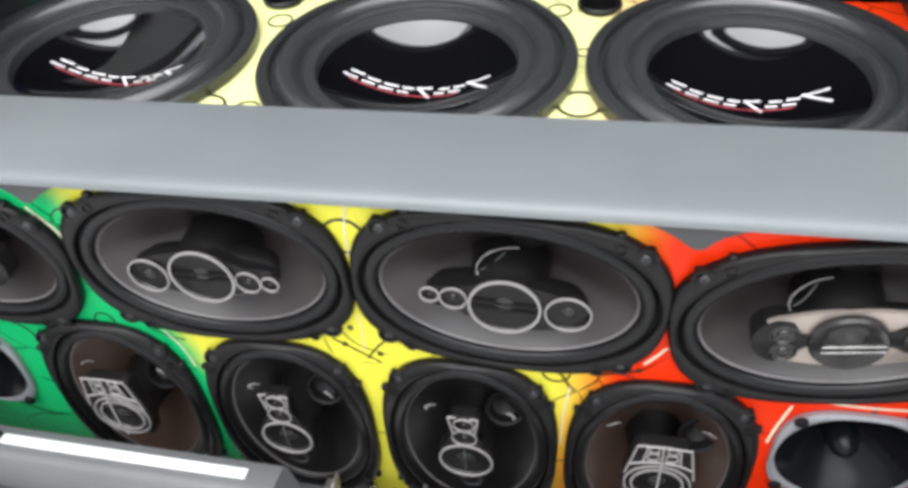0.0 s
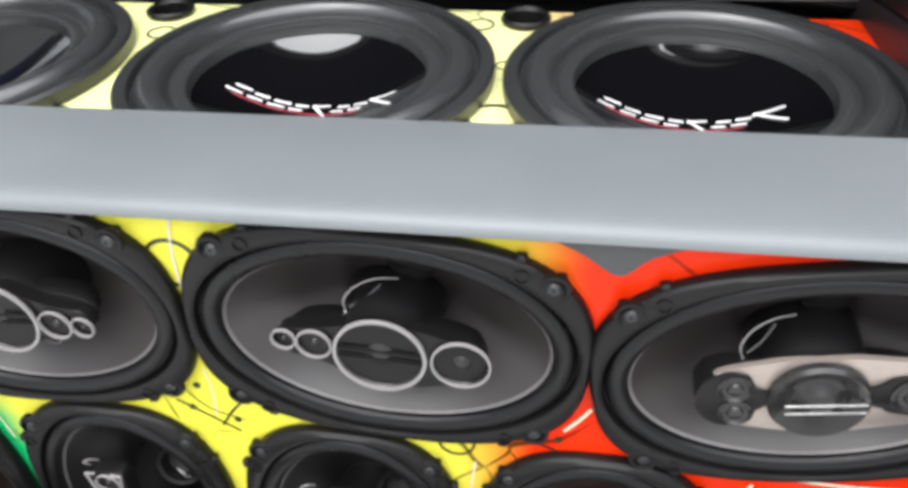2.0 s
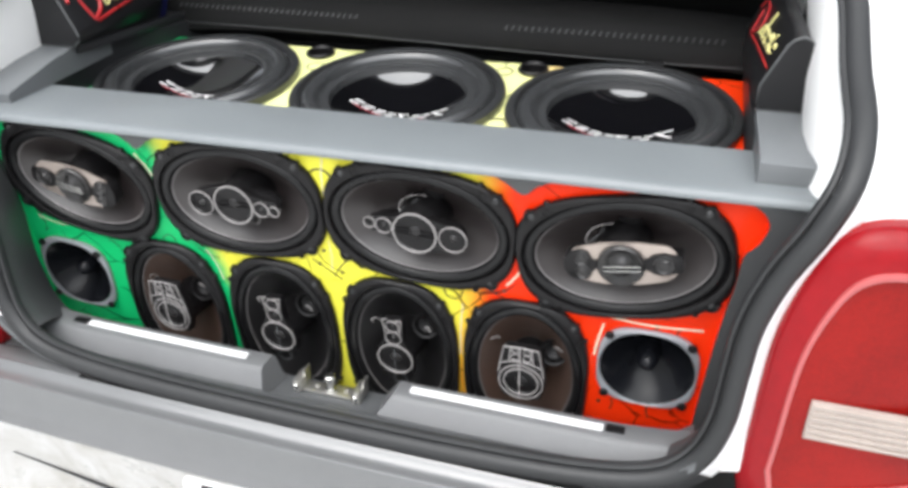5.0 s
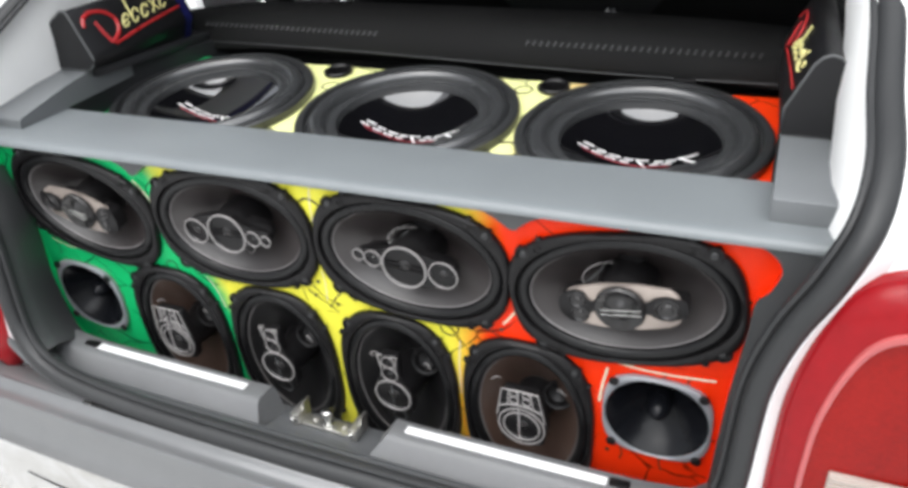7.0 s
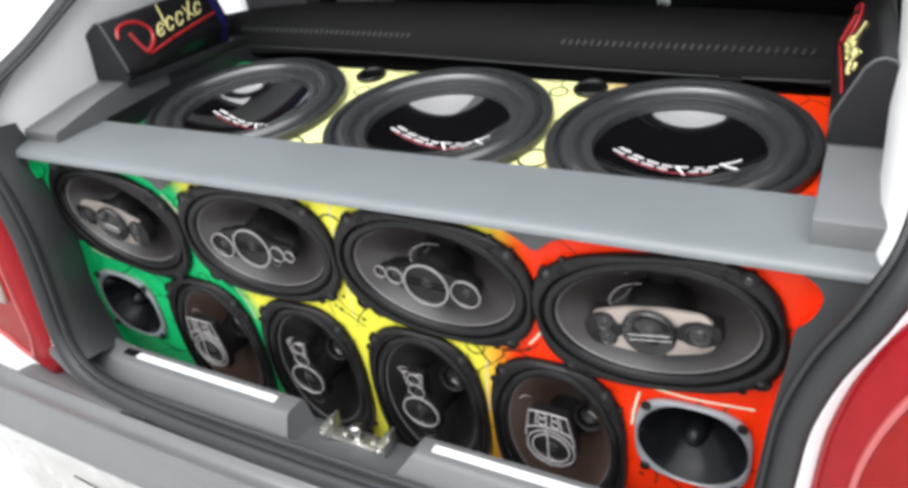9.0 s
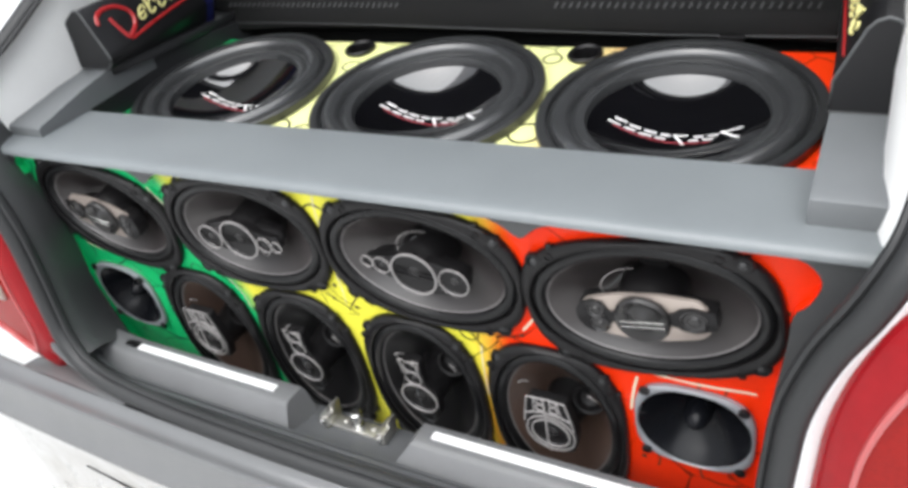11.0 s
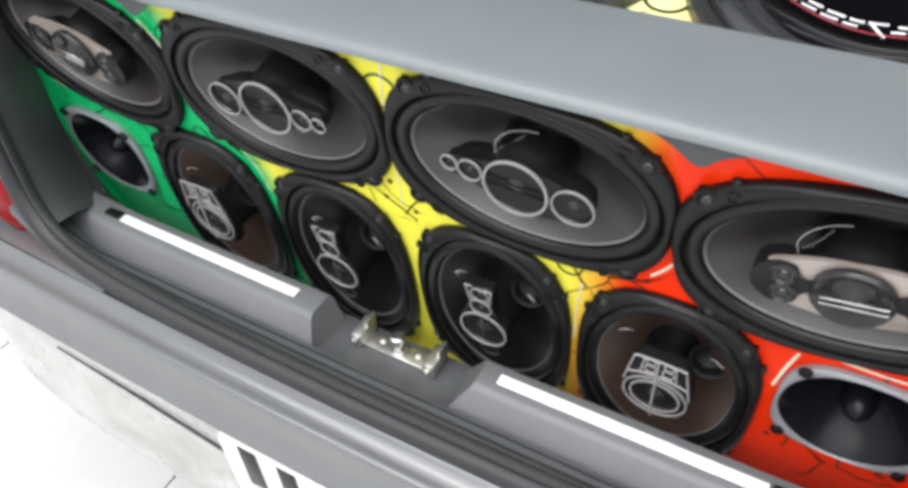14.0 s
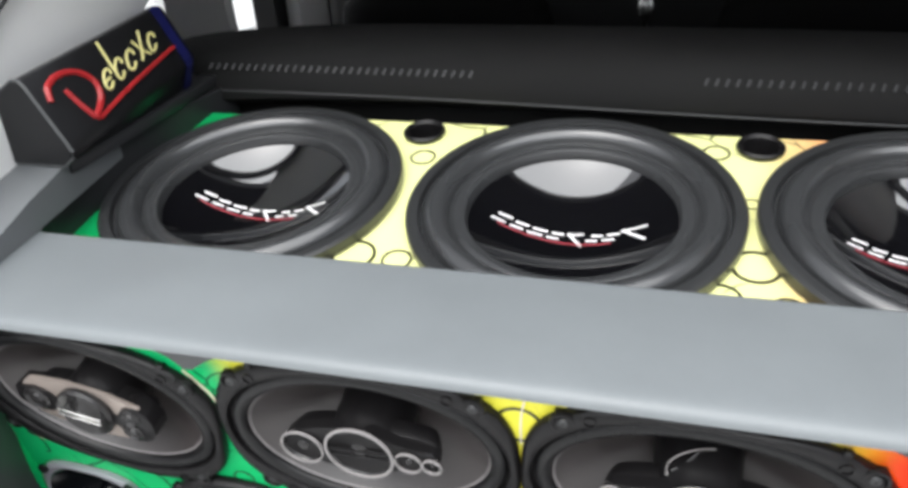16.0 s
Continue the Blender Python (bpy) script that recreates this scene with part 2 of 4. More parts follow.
def loft(rows, closed=True, cap0=False, cap1=False, bm=None):
    """Skin over rows of points."""
    bm = bm or bmesh.new()
    vs = [[bm.verts.new(p) for p in row] for row in rows]
    n = len(rows[0])
    for a, b in zip(vs, vs[1:]):
        for i in range(n if closed else n - 1):
            j = (i + 1) % n
            bm.faces.new((a[i], a[j], b[j], b[i]))
    if cap0:
        bm.faces.new(vs[0][::-1])
    if cap1:
        bm.faces.new(vs[-1])
    return bm


def oval(a, b, z, n=64, e=2.0, cx=0.0, cy=0.0):
    """A superellipse at height z."""
    pts = []
    for i in range(n):
        t = 2 * math.pi * i / n
        c, s = math.cos(t), math.sin(t)
        pts.append((cx + a * math.copysign(abs(c) ** (2 / e), c), cy + b * math.copysign(abs(s) ** (2 / e), s), z))
    return pts


def turned(profile, n=48, sx=1.0, sy=1.0, cap0=False, cap1=False, e=2.0):
    """Lathe of (radius, z) pairs, stretched to an oval."""
    return loft([oval(r * sx, r * sy, z, n, e) for r, z in profile], True, cap0, cap1)


def tube(points, r, n=8, closed=False, bm=None, flat=1.0):
    """A tube along points."""
    bm = bm or bmesh.new()
    pts = [Vector(p) for p in points]
    rows = []
    for i, p in enumerate(pts):
        a = pts[i - 1] if (i or closed) else p
        b = pts[(i + 1) % len(pts)] if (i < len(pts) - 1 or closed) else p
        d = (b - a).normalized()
        side = d.cross(Vector((0, 0, 1)))
        if side.length < 1e-3:
            side = Vector((1, 0, 0))
        side.normalize()
        up = side.cross(d)
        rows.append([p + side * r * math.cos(2 * math.pi * k / n) + up * r * flat * math.sin(2 * math.pi * k / n) for k in range(n)])
    if closed:
        rows.append(rows[0])
    loft(rows, True, not closed, not closed, bm)
    if closed:
        bmesh.ops.remove_doubles(bm, verts=bm.verts, dist=1e-6)
    return bm


def rbox(sx, sy, sz, bev=0.003, at=(0, 0, 0), seg=2, bm=None):
    out = bmesh.new()
    bmesh.ops.create_cube(out, size=1)
    for v in out.verts:
        v.co = Vector((v.co.x * sx + at[0], v.co.y * sy + at[1], v.co.z * sz + at[2]))
    if bev:
        bmesh.ops.bevel(out, geom=list(out.edges), offset=bev, segments=seg, profile=0.5, affect='EDGES')
    return out


def prism(poly, z0, z1, bev=0.0):
    """An upright slab over a polygon in x and y."""
    bm = bmesh.new()
    lo = [bm.verts.new((x, y, z0)) for x, y in poly]
    hi = [bm.verts.new((x, y, z1)) for x, y in poly]
    bm.faces.new(lo[::-1])
    top = bm.faces.new(hi)
    for i in range(len(poly)):
        j = (i + 1) % len(poly)
        bm.faces.new((lo[i], lo[j], hi[j], hi[i]))
    if bev:
        bmesh.ops.bevel(bm, geom=list(top.edges), offset=bev, segments=2, profile=0.5, affect='EDGES')
    return bm


def sheet(outer, holes, z, depth=0.0):
    """A flat plate with holes; its hole and rim walls go down by depth."""
    bm = bmesh.new()
    edges, loops = [], []
    for loop in [outer, *holes]:
        vs = [bm.verts.new((p[0], p[1], z)) for p in loop]
        edges += [bm.edges.new((vs[i], vs[(i + 1) % len(vs)])) for i in range(len(vs))]
        loops.append(vs)
    bmesh.ops.triangle_fill(bm, use_beauty=True, use_dissolve=False, edges=edges)
    if depth:
        for vs in loops:
            lo = [bm.verts.new((v.co.x, v.co.y, z - depth)) for v in vs]
            for i in range(len(vs)):
                j = (i + 1) % len(vs)
                bm.faces.new((vs[i], vs[j], lo[j], lo[i]))
    return bm


def smooth_path(pts, per=6):
    """A Catmull-Rom line through points."""
    p = [Vector(q) for q in pts]
    out = []
    for i in range(len(p) - 1):
        a, b, c, d = p[max(i - 1, 0)], p[i], p[i + 1], p[min(i + 2, len(p) - 1)]
        for k in range(per):
            t = k / per
            out.append(0.5 * ((2 * b) + (c - a) * t + (2 * a - 5 * b + 4 * c - d) * t * t + (3 * b - a - 3 * c + d) * t ** 3))
    out.append(p[-1])
    return out


def round_poly(pts, r=0.01, seg=4):
    """A closed polygon with its corners cut round."""
    out = []
    n = len(pts)
    for i in range(n):
        a, b, c = (Vector((*pts[j % n][:2], 0)) for j in (i - 1, i, i + 1))
        ra = min(r, (a - b).length * 0.45)
        rc = min(r, (c - b).length * 0.45)
        p, q = b + (a - b).normalized() * ra, b + (c - b).normalized() * rc
        for k in range(seg + 1):
            t = k / seg
            w = p * (1 - t) ** 2 + b * 2 * t * (1 - t) + q * t * t
            out.append((w.x, w.y))
    return out

# ---------------------------------------------------------------- floor
tiles = bmesh.new()
bmesh.ops.create_grid(tiles, x_segments=1, y_segments=1, size=60)
alone("ground", tiles, M_GROUT, "pale grey grout bed under the floor tiles", "floor", kind="structure", m=pose(0, 0, -0.004))


# ---------------------------------------------------------------- the car: opening, seal, trim, body
# Right half of the hatch opening, from the middle of the sill up to the roof edge.
HALF = [(0.0, -0.106, 0.772), (0.20, -0.104, 0.773), (0.34, -0.099, 0.778), (0.415, -0.092, 0.792), (0.452, -0.084, 0.822), (0.469, -0.076, 0.868),
        (0.473, -0.072, 0.93), (0.477, -0.070, 0.985), (0.492, -0.068, 1.04), (0.516, -0.064, 1.09), (0.535, -0.046, 1.135), (0.542, 0.0, 1.172),
        (0.539, 0.07, 1.208), (0.536, 0.16, 1.262), (0.52, 0.245, 1.32), (0.46, 0.32, 1.37), (0.30, 0.36, 1.40), (0.0, 0.375, 1.41)]
CX = 0.010
right_line = smooth_path(HALF, 5)
shifted = [Vector((p.x + CX * min(1, p.x / 0.3), p.y, p.z)) for p in right_line]
left_line = [Vector((-p.x + CX * min(1, p.x / 0.3), p.y, p.z)) for p in right_line]
loop = shifted + left_line[::-1][1:-1]
MID = Vector((0, 0.0, 1.08))


def offset_loop(line, out, dy):
    """The opening's line moved outwards (across its own run, in x and z) and along y."""
    res = []
    n = len(line)
    for i, p in enumerate(line):
        d = line[(i + 1) % n] - line[i - 1]
        nrm = Vector((d.z, 0, -d.x))
        if nrm.length < 1e-6:
            nrm = Vector((0, 0, -1))
        nrm.normalize()
        if nrm.dot(p - MID) < 0:
            nrm = -nrm
        res.append(p + nrm * out + Vector((0, dy, 0)))
    return res


car = thing("car", pose(0, 0, 0), "white hatchback with its boot open, filled with loudspeakers", "car")

seal_bm = bmesh.new()
rows = []
for k in range(10):
    a = 2 * math.pi * k / 10
    rows.append(offset_loop(loop, 0.002 + 0.0115 * math.cos(a), 0.011 * math.sin(a)))
loft([list(r) for r in zip(*rows, )] + [[r[0] for r in rows]], True, bm=seal_bm)
part("weatherstrip", seal_bm, M_SEAL, car, "black rubber door seal round the boot opening")
rows = []
for k in range(8):
    a = 2 * math.pi * k / 8
    rows.append(offset_loop(loop, -0.012 + 0.004 * math.cos(a), 0.006 + 0.006 * math.sin(a)))
lip_bm = loft([list(r) for r in zip(*rows)] + [[r[0] for r in rows]], True)
part("seal_lip", lip_bm, M_SEAL, car, "thin inner lip of the rubber seal")

# white flange and rear corners of the body
flange = [offset_loop(loop, o, d) for o, d in ((0.002, 0.012), (0.008, -0.002), (0.014, -0.004), (0.030, 0.006))]
part("opening_flange", loft([r[19:len(loop) - 18] for r in flange], False), M_WHITE, car, "white painted flange of the boot opening")
# Lower run coloured black to imitate the dark groove behind the bumper.
part("lower_flange", loft([r[-19:] + r[:20] for r in flange], False), M_SEAL, car, "lower flange of the boot opening, black in place of a dark groove")


def side_body(s):
    first, last = 20, 66
    a = offset_loop(right_line, 0.028, 0.004)[first:last]
    rows = [[(s * p.x + CX, p.y, p.z) for p in a]]
    for ox, oy in ((0.045, 0.008), (0.12, 0.02), (0.20, 0.06), (0.26, 0.15), (0.275, 0.30), (0.28, 0.60)):
        rows.append([(CX + s * min(p.x + ox, 0.62 + ox * 0.75), p.y + oy, p.z + (0.004 if ox < 0.05 else -0.0)) for p in a])
    return loft(rows, False)


for s in (1, -1):
    part("rear_corner", side_body(s), M_WHITE, car, "white painted rear corner panel")


# side trim between the speaker wall and the seal, and the sill
def trim_row(o, d):
    return offset_loop(loop, o, d)


trim_rows = [trim_row(-0.006, 0.004), trim_row(-0.010, 0.014), trim_row(-0.004, 0.040), trim_row(0.024, 0.090)]
for rng in (slice(16, 49), slice(len(loop) - 48, len(loop) - 15)):
    part("side_trim", loft([r[rng] for r in trim_rows], False), M_TRIM, car, "dark grey plastic boot side trim")

# the sill: ribbed strip behind the seal, floor behind it
rib_prof = [(-0.1015, 0.764), (-0.1000, 0.7735), (-0.0950, 0.7745), (-0.0940, 0.766), (-0.0915, 0.766), (-0.0905, 0.7740), (-0.0850, 0.7735), (-0.0840, 0.765), (-0.0815, 0.765), (-0.0805, 0.7725), (-0.0745, 0.7715), (-0.0735, 0.762), (-0.0705, 0.762), (-0.0695, 0.7685), (-0.0655, 0.767), (-0.0645, 0.756), (-0.050, 0.750), (-0.030, 0.7475), (-0.004, 0.7475), (0.000, 0.745), (0.004, 0.72), (0.02, 0.70)]
xs = [-0.46 + 0.92 * i / 46 for i in range(47)]


def sill_rise(x):
    return 0.05 * max(0, (abs(x) - 0.36) / 0.1) ** 2


part("sill", loft([[(x, y + 0.02 * x * x, z + sill_rise(x)) for y, z in rib_prof] for x in xs], False), M_STEP, car, "ribbed dark grey plastic loading sill")


def sill_pad(x0, x1, inner):
    """A raised sill cover with a slanted inner end; x0 is the end at the latch."""
    prof = [(-0.064, 0.757), (-0.061, 0.760), (-0.048, 0.7800), (-0.044, 0.7835), (-0.039, 0.785), (-0.016, 0.785), (-0.012, 0.7835), (-0.010, 0.780), (-0.009, 0.745)]
    rows = []
    n = 16
    for i in range(n + 1):
        f = i / n
        row = []
        for y, z in prof:
            start = x0 + (x1 - x0) / abs(x1 - x0) * ((0.020 if x1 > 0 else 0.010) * (z - 0.757) / 0.028 if inner else 0)
            row.append((start + (x1 - start) * f, y + 0.02 * x1 * x1 * f, z + sill_rise(start + (x1 - start) * f) * 0.2))
        rows.append(row)
    bm = loft(rows, False)
    bm.verts.ensure_lookup_table()
    low0 = [bm.verts.new((rows[0][0][0], rows[0][0][1], 0.745)), bm.verts.new((rows[0][-1][0], rows[0][-1][1], 0.745))]
    bm.faces.new(list(bm.verts[:len(prof)]) + [low0[1], low0[0]])
    return bm


part("sill_cover", sill_pad(0.078, 0.478, True), M_SILL, car, "raised dark grey sill cover")
part("sill_cover", sill_pad(-0.077, -0.472, True), M_SILL, car, "raised dark grey sill cover")
for s, (xa, xb) in ((1, (0.117, 0.358)), (-1, (0.117, 0.374))):
    bm = loft([[(s * (xa + (xb - xa) * i / 12), y + 0.02 * x * x, z) for y, z in ((-0.033, 0.785), (-0.0325, 0.7868), (-0.0225, 0.7868), (-0.022, 0.785))] for i in range(13) for x in [xa + (xb - xa) * i / 12]], False)
    part("sill_strip", bm, M_STRIP, car, "white adhesive strip on the sill cover")
for s, x in ((1, 0.372), (-1, -0.388)):
    part("strip_clip", rbox(0.022, 0.011, 0.004, 0.0012, (x, -0.0245, 0.7872)), M_BLACK, car, "black clip at the end of the strip")

# latch striker in the middle of the sill
latch = thing("latch_striker", pose(0.0, -0.019, 0.7475), "bare steel boot latch striker bolted to the sill", "latch")
part("base_plate", rbox(0.084, 0.020, 0.0045, 0.0012, (0, -0.001, 0.0026)), M_STEEL, latch, "worn tan-grey steel base plate")
for x in (-0.043, 0.042):
    lug = part("lug", rbox(0.0125, 0.030, 0.0185, 0.002, (x, 0.0, 0.0095)), M_STEEL, latch, "square folded steel lug")
    part("lug_wing", rbox(0.0035, 0.016, 0.010, 0.001, (x + 0.0045, 0.007, 0.0225)), M_STEEL, latch, "upturned steel wing")
    part("bolt", turned([(0.0042, 0.0), (0.0042, 0.003), (0.003, 0.004)], 6, cap1=True), M_SILVER, latch, m=pose(x, -0.0148, 0.0105, 90, 0, 0))
part("pin", turned([(0.0075, 0.0045), (0.0075, 0.008), (0.0048, 0.0085), (0.0048, 0.019), (0.0078, 0.0195), (0.0078, 0.0265), (0.006, 0.028)], 16, cap1=True), M_SILVER, latch, "round striker pin with a flat head", pose(0, -0.001, 0))
for x in (-0.021, 0.022):
    part("rivet", turned([(0.0045, 0.0045), (0.0042, 0.0065), (0.002, 0.0075)], 12, cap1=True), M_STEEL, latch, m=pose(x, 0.002, 0))

# bumper
bx = [-0.86 + 1.72 * i / 60 for i in range(61)]


def bend(x):
    return 0.03 * x * x + (1.6 * (abs(x) - 0.62) ** 2 if abs(x) > 0.62 else 0)


top_prof = [(-0.100, 0.748), (-0.109, 0.7585), (-0.1125, 0.7600), (-0.1160, 0.7575), (-0.1195, 0.7525), (-0.1250, 0.7502), (-0.1320, 0.7496), (-0.1362, 0.7500), (-0.1386, 0.7490), (-0.1398, 0.7460), (-0.1408, 0.7350), (-0.1432, 0.7150), (-0.1485, 0.6970), (-0.1545, 0.6895), (-0.1555, 0.6870), (-0.152, 0.6838), (-0.143, 0.683)]
part("bumper_top", loft([[(x, y + bend(x), z) for y, z in top_prof] for x in bx], False), M_BUMPER, car, "worn grey plastic bumper step")
low_prof = [(-0.146, 0.6845), (-0.1500, 0.6825), (-0.1505, 0.6780), (-0.1485, 0.6680), (-0.1425, 0.645), (-0.1355, 0.615), (-0.1300, 0.59), (-0.1260, 0.55), (-0.1250, 0.48), (-0.1280, 0.40), (-0.110, 0.30), (-0.06, 0.24)]
part("bumper_skin", loft([[(x, y + bend(x), z) for y, z in low_prof] for x in bx], False), M_SKIN, car, "white painted bumper skin with brownish dirt")
for s in (1, -1):
    rows = []
    for k in range(9):
        x = 0.340 + 0.235 * k / 8
        f = k / 8
        rows.append([(CX + s * x, y + bend(x), z) for y, z in ((-0.062 - 0.012 * f, 0.738), (-0.064 - 0.012 * f, 0.7535 - 0.006 * f), (-0.072 - 0.01 * f, 0.7600 - 0.008 * f), (-0.098, 0.7610 - 0.006 * f), (-0.112, 0.7595 - 0.003 * f), (-0.118, 0.7540))])
    part("bumper_corner", loft(rows, False), M_BUMPER, car, "grey plastic bumper corner under the tail light")
face = round_poly([(-0.20, -0.065), (0.20, -0.065), (0.20, 0.065), (-0.20, 0.065)], 0.012)
plate = part("number_plate", prism(face, 0.0, 0.005, 0.001), M_LOGO, car, "white number plate with dark bars", pose(0.048, -0.1490, 0.6120, 90, 0, 0))
for i in range(7):
    part("plate_bar", rbox(0.024, 0.074, 0.0015, 0.0004, (-0.160 + 0.052 * i, 0.022, 0.0056)), M_BLACK, plate)
# Dark strip on the skin that draws the shadow in the plate's recess.
gap = []
for k in range(17):
    f = k / 16
    x = -0.470 + 0.320 * f
    z, w = 0.605 - 0.050 * f + 0.003 * math.sin(math.pi * f), 0.0005 + 0.0060 * f
    y = -0.1265 - 0.0068 * (z - 0.55) / 0.055 + bend(x)
    gap.append([(x, y + 0.004, z + w), (x, y - 0.0022, z + w), (x, y - 0.0012, z - w), (x, y + 0.004, z - w)])
part("plate_recess_shade", loft(gap, True, True, True), M_SEAL, car, "dark tapering strip painted as the shadow in the gap beside the number plate")


# tail lights
def tail_light(s):
    lamp = part("tail_light", bmesh.new(), M_RED, car, "large red tail light cluster")
    outline = [(0.492, 0.80), (0.494, 0.86), (0.495, 0.92), (0.499, 0.985), (0.513, 1.045), (0.534, 1.088), (0.57, 1.105), (0.64, 1.10), (0.70, 1.07), (0.735, 1.0), (0.74, 0.9), (0.72, 0.83), (0.66, 0.803), (0.575, 0.780), (0.528, 0.752), (0.506, 0.752)]
    pts = smooth_path([(CX + s * x, 0, z) for x, z in outline + outline[:1]], 4)[:-1]
    c = Vector((CX + s * 0.62, 0, 0.93))

    def ring(f, out):
        res = []
        for p in pts:
            q = c + (p - c) * f
            base = -0.064 + 1.2 * max(0, abs(q.x) - 0.56) ** 2
            res.append((q.x, base - out, q.z))
        return res

    bm = loft([ring(1.0, -0.02), ring(1.0, 0.002), ring(0.985, 0.010), ring(0.95, 0.016), ring(0.87, 0.021), ring(0.80, 0.0225)], True)
    lamp.data = mesh_of("tail_light", bm, M_RED)
    part("lens_ridge", loft([ring(0.805, 0.021), ring(0.80, 0.0255), ring(0.785, 0.0265), ring(0.765, 0.0255), ring(0.76, 0.019)], True), M_RED_PALE, lamp, "paler raised rib in the red lens")
    part("inner_lens", loft([ring(0.765, 0.0215), ring(0.5, 0.022), ring(0.2, 0.022), ring(0.02, 0.022)], True, cap1=True), M_RED_DEEP, lamp, "deep red inner lens")
    rv = part("reversing_lamp", rbox(0.16, 0.006, 0.046, 0.002), M_CLEAR, lamp, "clear ribbed reversing lamp lens", pose(CX + s * 0.622, -0.088, 0.902))
    for i in range(6):
        part("rib", rbox(0.156, 0.003, 0.0040, 0.0010, (0, -0.0035, -0.0185 + 0.0074 * i)), M_CLEAR, rv)
    return lamp


for s in (1, -1):
    tail_light(s)

# cabin: pillars, side walls, roof
for s in (1, -1):
    line = [(0.548, 0.010, 1.07), (0.550, 0.035, 1.105), (0.551, 0.075, 1.138), (0.550, 0.14, 1.19), (0.548, 0.205, 1.248), (0.535, 0.27, 1.31), (0.49, 0.34, 1.37)]
    line = smooth_path([(s * x - (0.017 if s > 0 else 0.0), y, z) for x, y, z in line], 5)
    rows = []
    for p in line:
        rows.append([(p.x + CX + s * dx * (1.0 if s > 0 or dx > 0 else 0.5), p.y + dy, p.z + dz) for dx, dy, dz in ((0.022, -0.042, 0.026), (0.004, -0.040, 0.025), (-0.008, -0.032, 0.020), (-0.017, -0.018, 0.012), (-0.023, 0.002, 0.0), (-0.025, 0.028, -0.012), (-0.022, 0.060, -0.026), (-0.014, 0.105, -0.050), (0.0, 0.150, -0.076), (0.030, 0.172, -0.086))])
    part("rear_pillar_trim", loft(rows, False), M_PILLAR, car, "pale grey rear pillar trim")
    wall = [(0.10, 0.3), (3.60, 0.3), (3.68, 0.55), (3.55, 0.84), (2.40, 0.98), (1.80, 1.41), (0.36, 1.41), (0.12, 1.20)]
    win1 = [(0.30, 1.10), (0.80, 1.06), (0.80, 1.33), (0.52, 1.35)]
    win2 = [(1.02, 1.02), (1.70, 1.00), (1.55, 1.28), (1.02, 1.33)]
    bm = sheet(wall, [round_poly(w, 0.03) for w in (win1, win2)], 0.0, 0.04)
    part("cabin_side", bm, M_DARKIN, car, "dark inner side of the cabin with window openings", Matrix(((0, 0, s, s * 0.62), (1, 0, 0, 0), (0, 1, 0, 0), (0, 0, 0, 1))))
    # Pillar kept pale to stand in for the bright window beside the front seats.
    part("window_light_pillar", rbox(0.03, 0.17, 0.50, 0.01), M_PILLAR, car, "pale grey middle pillar trim standing in for bright window light", pose(s * 0.60, 0.985, 1.17))
    part("side_skin", sheet(wall, [round_poly(w, 0.03) for w in (win1, win2)], 0.0, 0.02), M_WHITE, car, "white painted car side", Matrix(((0, 0, s, s * 0.815), (1, 0, 0, 0), (0, 1, 0, 0), (0, 0, 0, 1))))
roof = loft([[(x, y, 1.42 - 0.10 * x * x - 0.02 * max(0, y - 1.2)) for x in [-0.66 + 1.32 * i / 12 for i in range(13)]] for y in (0.375, 0.8, 1.3, 1.8)], False)
part("headliner", roof, M_DARKIN, car, "dark cabin headliner")
roof = loft([[(x, y, 1.46 - 0.08 * x * x - 0.02 * max(0, y - 1.2)) for x in [-0.82 + 1.64 * i / 12 for i in range(13)]] for y in (0.365, 0.8, 1.3, 1.8)], False)
part("roof", roof, M_WHITE, car, "white painted car roof")
shell_x = [-0.815 + 1.63 * i / 12 for i in range(13)]
part("bonnet", loft([[(x, y, z - 0.05 * x * x) for x in shell_x] for y, z in ((2.38, 0.99), (3.0, 0.96), (3.5, 0.88), (3.66, 0.75), (3.70, 0.5), (3.62, 0.3))], False), M_WHITE, car, "white painted bonnet and nose")
part("windscreen", loft([[(x, y, z - 0.03 * x * x) for x in shell_x] for y, z in ((1.78, 1.435), (2.1, 1.22), (2.40, 0.99))], False), M_GLASS, car, "dark tinted windscreen")
part("cabin_floor", rbox(1.3, 2.2, 0.03, 0.0, (0, 1.2, 0.40)), M_DARKIN, car, "dark carpeted cabin floor")
part("dashboard", rbox(1.26, 0.35, 0.55, 0.06, (0, 2.05, 0.75), 3), M_DARKIN, car, "dark dashboard")



def wheel(x, y):
    w = part("wheel", turned([(0.20, -0.085), (0.26, -0.095), (0.285, -0.08), (0.292, 0.0), (0.285, 0.08), (0.26, 0.095), (0.20, 0.085)], 40), M_SEAL, car, "black tyre", pose(x, y, 0.301, 0, 90, 0))
    part("rim", turned([(0.20, -0.08), (0.19, 0.0), (0.20, 0.08), (0.17, 0.07), (0.06, 0.06), (0.01, 0.06)], 32, cap1=True), M_SILVER, w, "grey wheel rim")


for x in (-0.68, 0.68):
    wheel(x, 0.62)
    wheel(x, 3.05)

# ---------------------------------------------------------------- speaker wall
WALL = pose(0, 0.008, 1.0, 97, 0, 0)          # x across, y up the wall, z towards the viewer
SP_A, SP_B = 0.119, 0.0805
